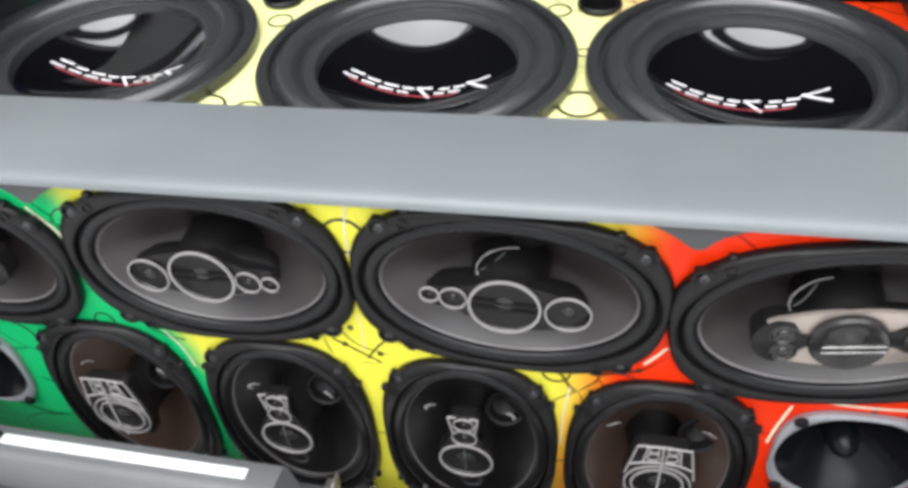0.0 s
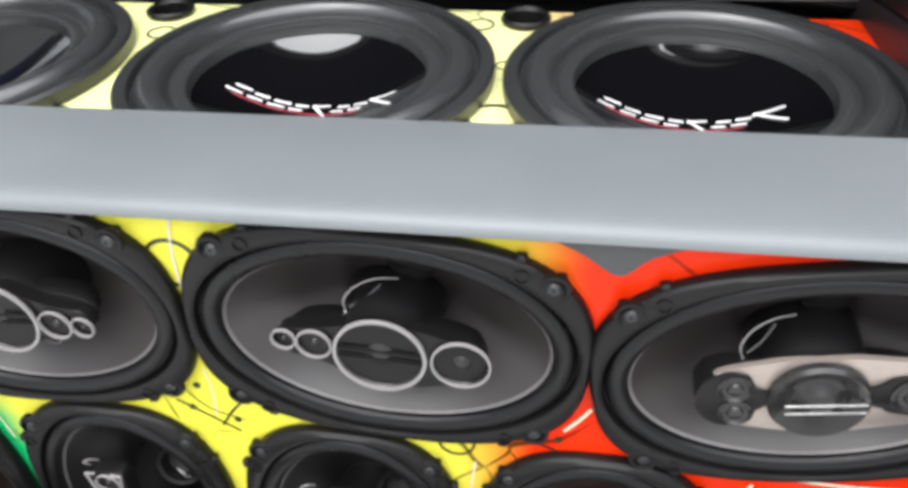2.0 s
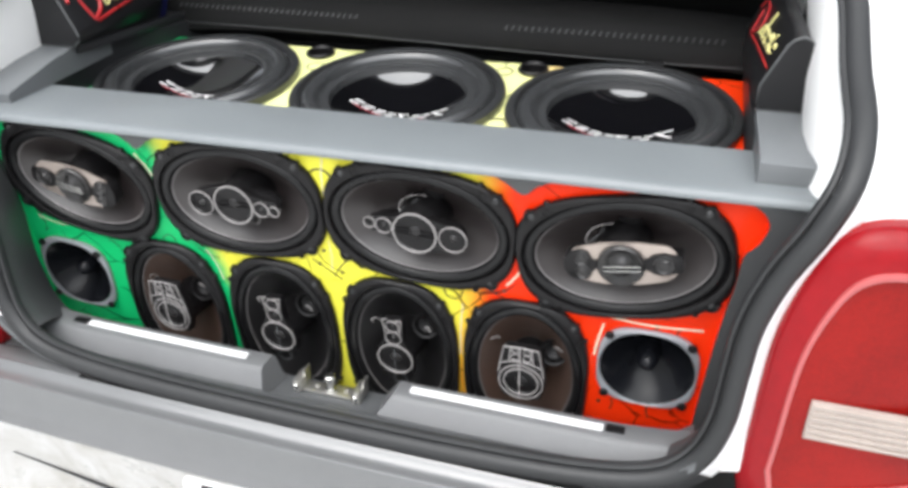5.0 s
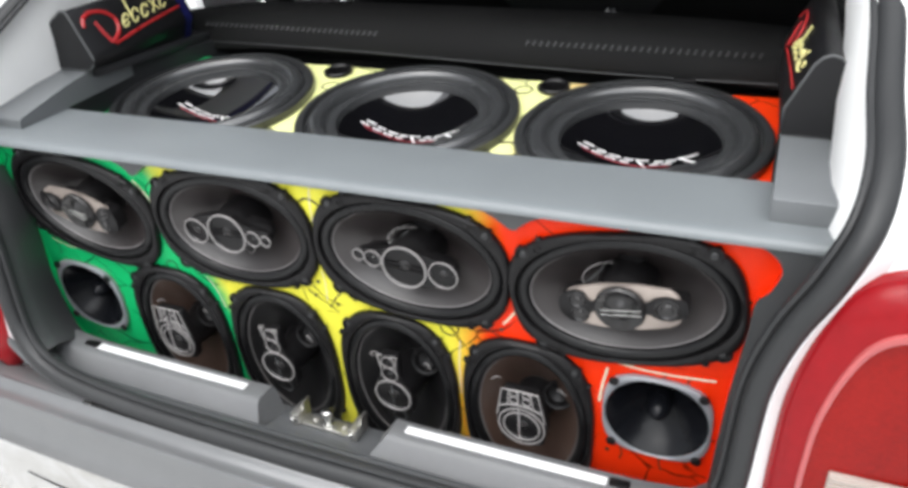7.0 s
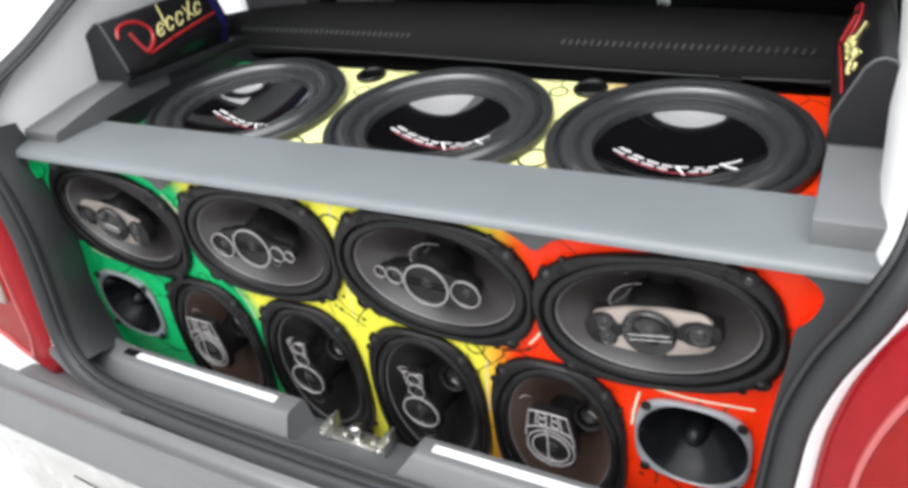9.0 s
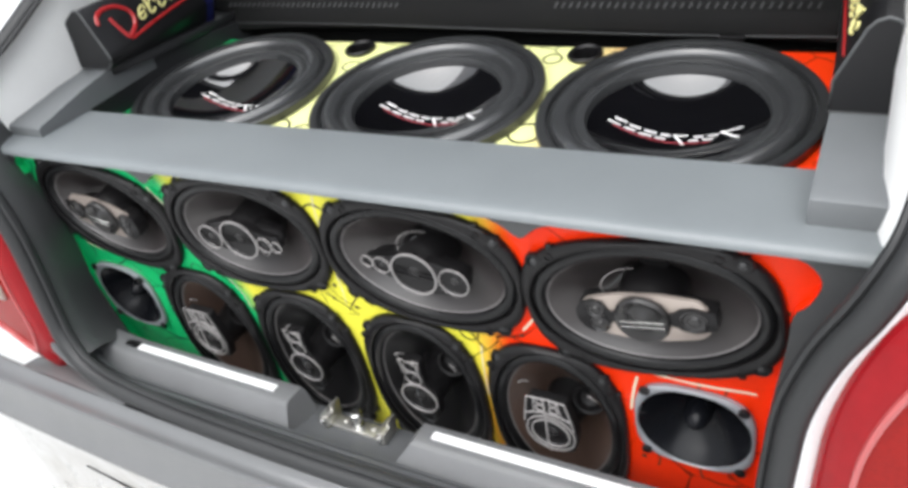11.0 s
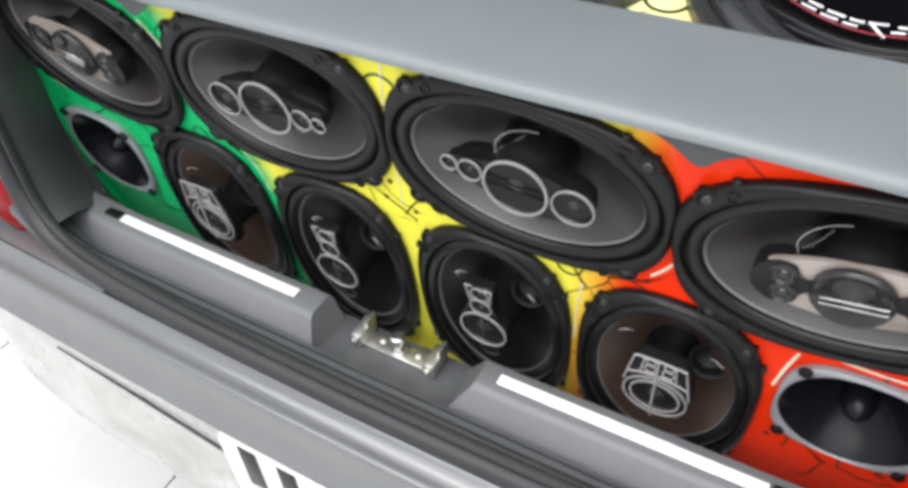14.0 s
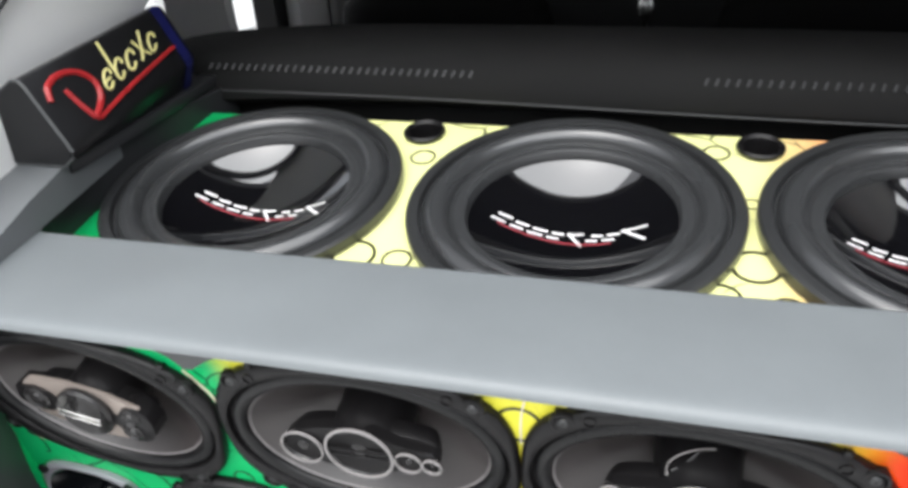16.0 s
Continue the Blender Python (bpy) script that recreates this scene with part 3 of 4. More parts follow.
UPPER = [(-0.362, -0.006, -10), (-0.120, 0.0, 3), (0.118, 0.0, -3), (0.354, -0.002, 10)]
LOWER = [-0.256, -0.087, 0.083, 0.250]
LOWV = -0.202
HORN = [(-0.424, -0.168), (0.397, -0.155)]

box = thing("speaker_enclosure", pose(0, 0, 0), "boot-wide loudspeaker enclosure with airbrushed baffles and grey shelf", "speaker box")
SCALLOP = [(0.0, 0.0900), (0.10, 0.0900), (0.190, 0.0895), (0.222, 0.0805), (0.244, 0.0665), (0.259, 0.0785), (0.285, 0.0880), (0.34, 0.0905), (0.44, 0.0905), (0.474, 0.0875), (0.4915, 0.069), (0.486, 0.044),
           (0.475, 0.028), (0.4725, -0.010), (0.465, -0.09), (0.461, -0.17), (0.456, -0.25), (0.435, -0.31), (0.30, -0.332), (0.0, -0.332)]
half = smooth_path([(x, y, 0) for x, y in SCALLOP], 4)


def shelf_tilt(x):
    """The shelf stands slightly higher at its orange end."""
    return 0.012 * (x - 0.2)


outl = [(p.x, p.y) for p in half] + [(-p.x * (1.05 if p.y < 0.04 else 1.01), p.y) for p in half[::-1][1:-1]]
outl = [(x, y + min(0, shelf_tilt(x)) if y > 0.06 else y) for x, y in outl]


def rot2(pts, deg, cx, cy):
    c, s = math.cos(radians(deg)), math.sin(radians(deg))
    return [(cx + x * c - y * s, cy + x * s + y * c) for x, y, *_ in pts]


holes = [rot2(oval(SP_A * 0.93, SP_B * 0.92, 0, 40), r, u, v) for u, v, r in UPPER]
holes += [rot2(oval(SP_B * 0.92, SP_A * 0.93, 0, 40), 0, u, LOWV) for u in LOWER]
holes += [rot2(oval(0.0540, 0.0540, 0, 32), 0, u, v) for u, v in HORN]
back = [(-0.53, -0.35), (0.53, -0.35), (0.53, 0.0915 + shelf_tilt(0.53)), (-0.53, 0.0915 + shelf_tilt(-0.53))]
part("front_baffle", sheet(back, holes, 0.0, 0.012), M_PAINT, box, "glossy airbrushed baffle fading from green over yellow to orange", WALL)
grey_out = [(-0.56, -0.345), (0.56, -0.345), (0.56, 0.0910 + shelf_tilt(0.56)), (-0.56, 0.0910 + shelf_tilt(-0.56))]
part("front_surround", sheet(grey_out, [outl], 0.011, 0.002), M_TRIM, box, "dark grey panel cut to scalloped curves", WALL)
reveal = loft([[(x, y, z) for x, y in outl] for z in (0.0, 0.0109)], True)
part("baffle_reveal", reveal, M_PAINT, box, "painted edge of the recessed baffle", WALL)

for u, v, r in ((-0.002, 0.044, 0.017), (0.158, -0.088, 0.012), (-0.245, -0.082, 0.010)):
    part("painted_ring", loft([oval(r, r, 0.0005, 32), oval(r, r, 0.0010, 32), oval(r * 0.87, r * 0.87, 0.0010, 32), oval(r * 0.87, r * 0.87, 0.0005, 32)], True), M_INK, box, "dark airbrushed circle", WALL @ pose(u, v, 0))
for u, v in ((-0.012, -0.058), (0.010, -0.088), (-0.020, -0.080), (0.222, -0.075), (0.345, -0.225), (-0.300, -0.090), (0.470, 0.02)):
    part("painted_dot", turned([(0.0026, 0.0004), (0.0024, 0.0010), (0.0004, 0.0011)], 12, cap1=True), M_INK, box, "small dark airbrushed dot", WALL @ pose(u, v, 0))
# Gloss highlights of the paintwork, drawn as thin pale strokes.
GLINTS = [((0.262, 0.050), (0.246, 0.030), (0.238, 0.012), 0.0030), ((0.272, 0.052), (0.268, 0.046), (0.265, 0.040), 0.0025), ((0.225, -0.066), (0.234, -0.054), (0.240, -0.044), 0.0020), ((0.335, -0.086), (0.390, -0.0905), (0.452, -0.086), 0.0022),
           ((0.342, -0.098), (0.337, -0.125), (0.334, -0.150), 0.0022), ((0.004, 0.076), (0.000, 0.052), (-0.001, 0.024), 0.0013), ((-0.003, -0.040), (-0.002, -0.062), (-0.004, -0.086), 0.0010), ((0.170, -0.105), (0.1665, -0.14), (0.165, -0.19), 0.0012),
           ((-0.262, 0.048), (-0.246, 0.026), (-0.240, 0.008), 0.0022), ((-0.190, -0.086), (-0.178, -0.110), (-0.173, -0.135), 0.0014), ((-0.462, -0.075), (-0.430, -0.084), (-0.395, -0.082), 0.0016)]
for a, m, z, w in GLINTS:
    line = smooth_path([(*a, 0.0009), (*m, 0.0009), (*z, 0.0009)], 6)
    part("painted_glint", tube(line, w * 0.62, 6, flat=0.25), M_GLINT, box, "pale stroke painted in place of a gloss highlight", WALL)
CRACKS = [((-0.030, -0.074), (-0.008, -0.088), (0.010, -0.100)), ((0.020, -0.066), (0.008, -0.080), (-0.002, -0.096)), ((0.205, -0.078), (0.222, -0.086), (0.240, -0.092)), ((0.400, -0.088), (0.402, -0.093), (0.399, -0.099)), ((0.428, -0.088), (0.425, -0.098), (0.430, -0.108)),
          ((-0.205, -0.084), (-0.19, -0.094), (-0.172, -0.098)), ((-0.35, -0.098), (-0.335, -0.108), (-0.33, -0.125)), ((-0.47, -0.02), (-0.455, -0.09), (-0.46, -0.10)), ((0.36, -0.216), (0.362, -0.225), (0.36, -0.236)), ((0.405, -0.216), (0.404, -0.226), (0.407, -0.238))]
for a, m, z in CRACKS:
    line = smooth_path([(*a, 0.0006), (*m, 0.0006), (*z, 0.0006)], 6)
    part("painted_crease", tube(line, 0.0009, 5, flat=0.4), M_INK, box, "thin dark airbrushed crease", WALL)

# shelf
shelf_prof = [(0.110, 1.060), (0.110, 1.0945), (0.108, 1.0965), (0.104, 1.0972), (0.002, 1.0946), (-0.0060, 1.0941), (-0.0112, 1.0931), (-0.0145, 1.0913), (-0.0162, 1.0890), (-0.0168, 1.0868), (-0.0167, 1.0848), (-0.0152, 1.0836), (-0.010, 1.0830), (0.02, 1.0825)]


part("shelf", loft([[(x, y, z + shelf_tilt(x)) for y, z in shelf_prof] for x in (-0.545, -0.543, -0.2, 0.1, 0.543, 0.545)], True, True, True), M_GREY, box, "grey leatherette covered shelf with a rounded front edge")

# top baffle
TOPM = pose(0, 0.22, 1.065, 8.7, 0, 0)
SUBS = [(-0.332, 0.036), (-0.003, 0.041), (0.316, 0.045)]
PORTS = [(-0.185, 0.166), (0.169, 0.171)]
SUB_R = 0.156
tb = [(-0.495, -0.13), (0.475, -0.13), (0.475, 0.199), (-0.495, 0.190)]
holes = [rot2(oval(SUB_R * 0.9, SUB_R * 0.9, 0, 48), 0, u, v) for u, v in SUBS] + [rot2(oval(0.019, 0.019, 0, 20), 0, u, v) for u, v in PORTS]
part("top_baffle", sheet(tb, holes, 0.0, 0.015), M_PAINT_TOP_LIT, box, "glossy airbrushed top baffle in green, yellow whitened as by strong light, and orange", TOPM)
for u, v in PORTS:
    part("port_tube", turned([(0.0205, 0.0), (0.0235, 0.003), (0.0235, 0.005), (0.021, 0.007), (0.018, 0.004), (0.0165, -0.01), (0.016, -0.08)], 28), M_BLACK, box, "round black port tube", TOPM @ pose(u, v, 0.0005))
for u, v, r in ((-0.173, 0.119, 0.014), (0.158, -0.015, 0.021), (0.127, 0.161, 0.0135), (-0.189, -0.050, 0.021), (-0.147, -0.051, 0.014), (0.158, 0.075, 0.008), (0.130, -0.058, 0.017), (0.180, -0.064, 0.014)):
    part("painted_ring", loft([oval(r, r, 0.0006, 32), oval(r, r, 0.0012, 32), oval(r * 0.86, r * 0.86, 0.0012, 32), oval(r * 0.86, r * 0.86, 0.0006, 32)], True), M_INK, box, "dark airbrushed circle", TOPM @ pose(u, v, 0))

# side pods: grey steps and black cheeks
for s in (1, -1):
    if s > 0:
        prof = [(0.018, 1.088), (0.0165, 1.112), (0.018, 1.1195), (0.023, 1.1225), (0.100, 1.1265), (0.166, 1.1300), (0.166, 1.1180), (0.112, 1.1180), (0.112, 1.094)]
        cuts = ((0.474, 0.0), (0.4755, 0.0), (0.575, 0.0))
    else:
        prof = [(0.022, 1.078), (0.0205, 1.0935), (0.022, 1.0985), (0.027, 1.1010), (0.085, 1.1135), (0.109, 1.1192), (0.150, 1.1255), (0.170, 1.1300), (0.300, 1.1290), (0.300, 1.1000), (0.112, 1.0900), (0.112, 1.078)]
        cuts = ((0.462, 0.11), (0.4635, 0.11), (0.575, 0.0))
    part("side_step", loft([[(s * (x + skew * (y - 0.02)), y, z) for y, z in prof] for x, skew in cuts], True, True, True), M_SIDE, box, "grey covered side step")
    if s > 0:
        cheek = rbox(0.1025, 0.345, 0.088, 0.002, (0.52375, 0.286, 1.0735))
    else:
        cheek = prism([(-0.575, 0.1135), (-0.489, 0.1135), (-0.488, 0.265), (-0.482, 0.330), (-0.462, 0.4585), (-0.575, 0.4585)], 1.0295, 1.1175, 0.002)
    part("cheek", cheek, M_CHEEK, box, "dark grey cheek beside the top baffle")
    part("box_shelf", rbox(0.10, 0.285, 0.0135, 0.002, (s * 0.525, 0.314, 1.1243)), M_CHEEK, box, "dark grey ledge under the lettered box")


# ---------------------------------------------------------------- loudspeakers
def speaker_shell(label, cone_mat, m):
    """An oval coaxial speaker: basket, surround and cone; long axis along x."""
    sp = thing("oval_speaker", m, label, "speaker", "oval speakers in the wall")
    A, B = SP_A, SP_B
    rows = []
    for f, z, e in ((0.995, 0.0006, 2.85), (1.0, 0.004, 2.85), (0.992, 0.0075, 2.8), (0.978, 0.0095, 2.6), (0.955, 0.0098, 2.25), (0.942, 0.0085, 2.12), (0.936, 0.003, 2.05), (0.90, 0.0010, 2.05)):
        k = 0.003 * (1 - f) / 0.08
        rows.append(oval(A * f, B * f - k, z, 72, e))
    part("basket_rim", loft(rows, True), M_BLACK, sp, "black moulded rim with screw ears")
    sur = []
    for i in range(9):
        a = math.pi * i / 8
        r = 0.0066 * math.cos(a)
        sur.append(oval(A * 0.872 + r, B * 0.842 + r, 0.002 + 0.0066 * math.sin(a), 72, 2.05))
    part("surround", loft(sur, True), M_RUBBER, sp, "black rubber roll surround")
    cone = []
    for f, z in ((0.816, 0.002), (0.80, 0.0005), (0.76, -0.003), (0.58, -0.017), (0.40, -0.029), (0.28, -0.037), (0.20, -0.040), (0.05, -0.041)):
        cone.append(oval(A * f, B * (f - 0.055 * f / 0.816), z, 72, 2.0))
    part("cone", loft(cone, True, cap1=True), cone_mat, sp)
    part("cone_edge", loft([oval(A * 0.822, B * 0.770, 0.0024, 72, 2.02), oval(A * 0.812, B * 0.758, 0.0030, 72, 2.02), oval(A * 0.802, B * 0.746, 0.0014, 72, 2.0)], True), M_CONE_EDGE, sp, "thin pale edge of the cone")
    for sx in (-1, 1):
        for sy in (-1, 1):
            x, y = 0.092 * sx, 0.0575 * sy
            part("screw_boss", turned([(0.0095, 0.0070), (0.0088, 0.0094), (0.0075, 0.0099), (0.0066, 0.0096), (0.0058, 0.0072), (0.0040, 0.0066)], 18), M_BLACK, sp, "moulded screw ear", pose(x, y, 0.0))
            part("screw", turned([(0.0040, 0.0065), (0.0040, 0.0088), (0.0030, 0.0098), (0.0012, 0.0100), (0.001, 0.0090)], 12, cap1=True), M_GASKET, sp, "dark grey countersunk screw", pose(x, y, 0.0))
            part("spare_hole", turned([(0.0046, 0.0090), (0.0046, 0.0106), (0.0034, 0.0108), (0.0030, 0.0070), (0.0004, 0.0065)], 12, cap1=True), M_BLACK, sp, "spare mounting hole in the rim", pose(x - 0.0170 * sx, y + 0.0065 * sy, 0.0))
            for fx, fy in ((0.62, 0.908), (0.80, 0.775)):
                part("rim_tab", rbox(0.0065, 0.005, 0.006, 0.0012, (fx * A * sx, fy * B * sy, 0.0045), 1), M_BLACK, sp, "small moulded tab on the rim's edge")
    return sp


def ring_bm(r, z, w=0.0018, h=0.002, sx=1.0, n=36):
    return loft([oval(r * sx, r, z - h, n), oval(r * sx, r, z, n), oval((r - w) * sx, r - w, z, n), oval((r - w) * sx, r - w, z - h, n)], True)


def tweeter(sp, x, y, z, r, ring_mat, dome_r=0.45):
    part("tweeter_ring", ring_bm(r, 0.0, max(0.0010, r * 0.072)), ring_mat, sp, "pale ring round a tweeter", pose(x, y, z))
    k = r * 0.93
    part("tweeter_dome", turned([(k, -0.0015), (k * 0.90, -0.0050), (k * 0.62, -0.0095), (k * dome_r * 1.1, -0.0100), (k * dome_r, -0.0070), (k * dome_r * 0.75, -0.0032), (k * dome_r * 0.35, -0.0012), (0.0002, -0.0008)], 28, cap1=True), M_DOME, sp, m=pose(x, y, z))


def lead_wire(sp, x):
    """A braided wire arching from the bridge to the cone."""
    pts = smooth_path([(x - 0.006, 0.018, 0.002), (x - 0.007, 0.026, 0.001), (x - 0.001, 0.034, -0.002), (x + 0.010, 0.038, -0.006), (x + 0.022, 0.036, -0.011)], 5)
    part("lead_wire", tube(pts, 0.0005, 6), M_RING, sp, "thin braided lead wire")
    pts = smooth_path([(x - 0.004, 0.021, 0.001), (x + 0.004, 0.025, -0.003), (x + 0.012, 0.031, -0.010)], 5)
    part("lead_wire", tube(pts, 0.0006, 6), M_SEAM, sp, "thin grey lead wire")
    part("solder_blob", turned([(0.0016, -0.001), (0.0014, 0.0006), (0.0003, 0.0013)], 10, cap1=True), M_SILVER, sp, "small solder blob", pose(x - 0.006, 0.0175, 0.002))


def housing(sp, z, reach):
    """Black moulded motor housing behind the tweeters, with a raised collar."""
    part("motor_housing", turned([(0.031, -0.038), (0.0300, -0.022), (0.0288, -0.006), (0.0282, 0.002), (0.0272, 0.0040), (0.0262, z - 0.004)], 40), M_BLACK, sp, "black moulded motor housing")
    part("housing_arm", loft([oval(reach * k, 0.0155 * q, h, 48, 2.6, 0.0, -0.002) for k, q, h in ((0.90, 0.95, -0.010), (0.95, 1.0, -0.004), (0.98, 0.95, 0.002), (0.96, 0.88, 0.0045), (0.90, 0.78, 0.0050))], True, cap1=True), M_BLACK, sp, "black arms of the housing")


def speaker_rings(m, label):
    """Black bridge with a row of pale-ringed tweeters."""
    sp = speaker_shell(label, M_CONE, m)
    z = 0.016
    poly = [(-0.064, -0.008), (-0.034, -0.014), (-0.012, -0.028), (0.020, -0.027), (0.056, -0.018), (0.066, -0.006), (0.062, 0.012), (0.030, 0.020), (0.0, 0.027), (-0.030, 0.016), (-0.064, 0.010)]
    part("tweeter_bridge", prism(round_poly([(x * 0.95, y * 0.92) for x, y in poly], 0.008), 0.004, z - 0.003, 0.002), M_BLACK, sp, "black bridge carrying the tweeters")
    housing(sp, z, 0.062)
    for x, y, r in ((0.0, -0.001, 0.0272), (0.0465, 0.0, 0.0172), (-0.0382, 0.002, 0.0106), (-0.0560, 0.003, 0.0075)):
        tweeter(sp, x, y, z, r, M_RING)
    for y in (-0.003, 0.003):
        part("grille_bar", rbox(0.047, 0.0016, 0.002, 0.0005, (0, y - 0.001, z - 0.001)), M_BLACK, sp)
    lead_wire(sp, -0.016)
    part("cone_vent", turned([(0.0145, -0.0285), (0.0135, -0.0265), (0.011, -0.0275), (0.0, -0.032)], 24), M_BLACK, sp, "dark opening in the cone behind the bridge", pose(0.012, 0.030, 0.006, 20, 0, 0))
    return sp


def speaker_plate(m, label):
    """Champagne plate with a large tweeter, a pair and a single."""
    sp = speaker_shell(label, M_CONE, m)
    z = 0.014
    poly = [(-0.060, -0.007), (-0.050, -0.020), (-0.018, -0.027), (0.018, -0.0275), (0.052, -0.022), (0.060, -0.010), (0.060, 0.010), (0.052, 0.021), (0.018, 0.026), (-0.018, 0.026), (-0.050, 0.020), (-0.060, 0.008)]
    part("tweeter_plate", prism(round_poly(poly, 0.006), z - 0.0045, z - 0.001, 0.001), M_PLATE, sp, "champagne coloured metal plate")
    part("plate_base", prism(round_poly([(x * 0.90, y * 0.80) for x, y in poly], 0.006), 0.003, z - 0.0047), M_BLACK, sp, "black base under the plate")
    housing(sp, z, 0.058)
    bar = [(-0.062, -0.006), (-0.056, -0.017), (-0.044, -0.021), (-0.034, -0.017), (-0.030, -0.0055), (0.028, -0.0060), (0.034, -0.012), (0.046, -0.0145), (0.058, -0.011), (0.065, -0.010), (0.065, 0.010), (0.058, 0.011), (0.046, 0.0145), (0.034, 0.012), (0.028, 0.0065), (-0.030, 0.0055), (-0.034, 0.017), (-0.044, 0.020), (-0.056, 0.016), (-0.062, 0.006)]
    part("cross_bar", prism(round_poly(bar, 0.003), -0.002, z + 0.001, 0.001), M_BLACK, sp, "black tweeter mount across the plate")
    part("centre_cup", turned([(0.0258, -0.002), (0.0258, 0.003), (0.0240, 0.0052), (0.0215, 0.0040), (0.015, 0.0005), (0.0115, 0.0015), (0.0085, 0.0055), (0.004, 0.0075), (0.0002, 0.0080)], 36, cap1=True), M_DOME, sp, "dark centre tweeter", pose(0, -0.001, z))
    for y in (-0.0028, 0.0028):
        part("centre_bar", rbox(0.040, 0.0016, 0.0022, 0.0006, (0.002, y - 0.001, z + 0.0062)), M_SILVER, sp, "thin bright bar across the tweeter", pose(0, 0, 0.0012))
    for x, y, r in ((-0.0415, 0.0085, 0.0095), (-0.0415, -0.0095, 0.0095), (0.046, 0.0, 0.0125)):
        part("small_tweeter", turned([(r, -0.002), (r, 0.002), (r * 0.85, 0.003), (r * 0.7, 0.0015), (r * 0.5, 0.0015), (r * 0.4, 0.003), (0.0002, 0.0038)], 24, cap1=True), M_DOME, sp, "small dark tweeter", pose(x, y, z))
    lead_wire(sp, -0.03)
    part("cone_vent", turned([(0.0145, -0.0285), (0.0135, -0.0265), (0.011, -0.0275), (0.0, -0.032)], 24), M_BLACK, sp, "dark opening in the cone behind the plate", pose(0.010, 0.030, 0.006, 20, 0, 0))
    return sp


def low_post(sp, z):
    part("bridge_post", turned([(0.030, -0.041), (0.026, -0.030), (0.0225, -0.010), (0.021, z - 0.008)], 28), M_BLACK, sp, "black post under the tweeters")


def speaker_stack(m, label):
    """Black speaker, long axis upright (x is up), with three touching ringed tweeters."""
    sp = speaker_shell(label, M_CONE_BLACK, m)
    z = 0.027
    poly = [(-0.036, -0.012), (-0.018, -0.024), (0.020, -0.024), (0.034, -0.012), (0.070, -0.0125), (0.070, 0.0125), (0.034, 0.012), (0.020, 0.024), (-0.018, 0.024), (-0.036, 0.012)]
    part("tweeter_bridge", prism(round_poly(poly, 0.006), z - 0.014, z - 0.0035, 0.002), M_BLACK, sp, "black bridge carrying the tweeters")
    low_post(sp, z)
    tweeter(sp, 0.006, 0.0, z, 0.0245, M_RING, 0.5)
    tweeter(sp, 0.0415, 0.0, z, 0.0112, M_RING)
    tweeter(sp, 0.0605, 0.0, z, 0.0092, M_RING)
    part("centre_bar", rbox(0.036, 0.0014, 0.002, 0.0005, (0.004, 0.001, z - 0.002)), M_SEAM, sp, "thin grey bar over the tweeter")
    for y in (-1, 1):
        part("bridge_edge", tube([(0.050, 0.0095 * y, z), (0.072, 0.0130 * y, z), (0.0725, 0.006 * y, z)], 0.0010, 6), M_RING, sp, "pale edge line of the bridge")
    part("lower_badge", ring_bm(0.0095, 0.0, 0.0012), M_SEAM, sp, "small dark grey ring", pose(-0.029, -0.004, z - 0.003))
    part("dust_cup", turned([(0.019, -0.016), (0.0175, -0.0135), (0.0150, -0.0145), (0.012, -0.022), (0.0004, -0.028)], 26, cap1=True), M_BLACK, sp, "dark round opening in the cone", pose(0.044, -0.034, 0.003, 8, 18, 0))
    for y in (-1, 1):
        x0 = 0.040
        pts = smooth_path([(x0, y * 0.032, -0.006), (x0 + 0.005, y * 0.036, -0.002), (x0 + 0.002, y * 0.041, -0.001), (x0 - 0.003, y * 0.039, -0.003), (x0 - 0.006, y * 0.041, -0.005)], 5)
        part("lead_wire", tube(pts, 0.0009, 6), M_RING, sp, "curled lead wire")
    return sp


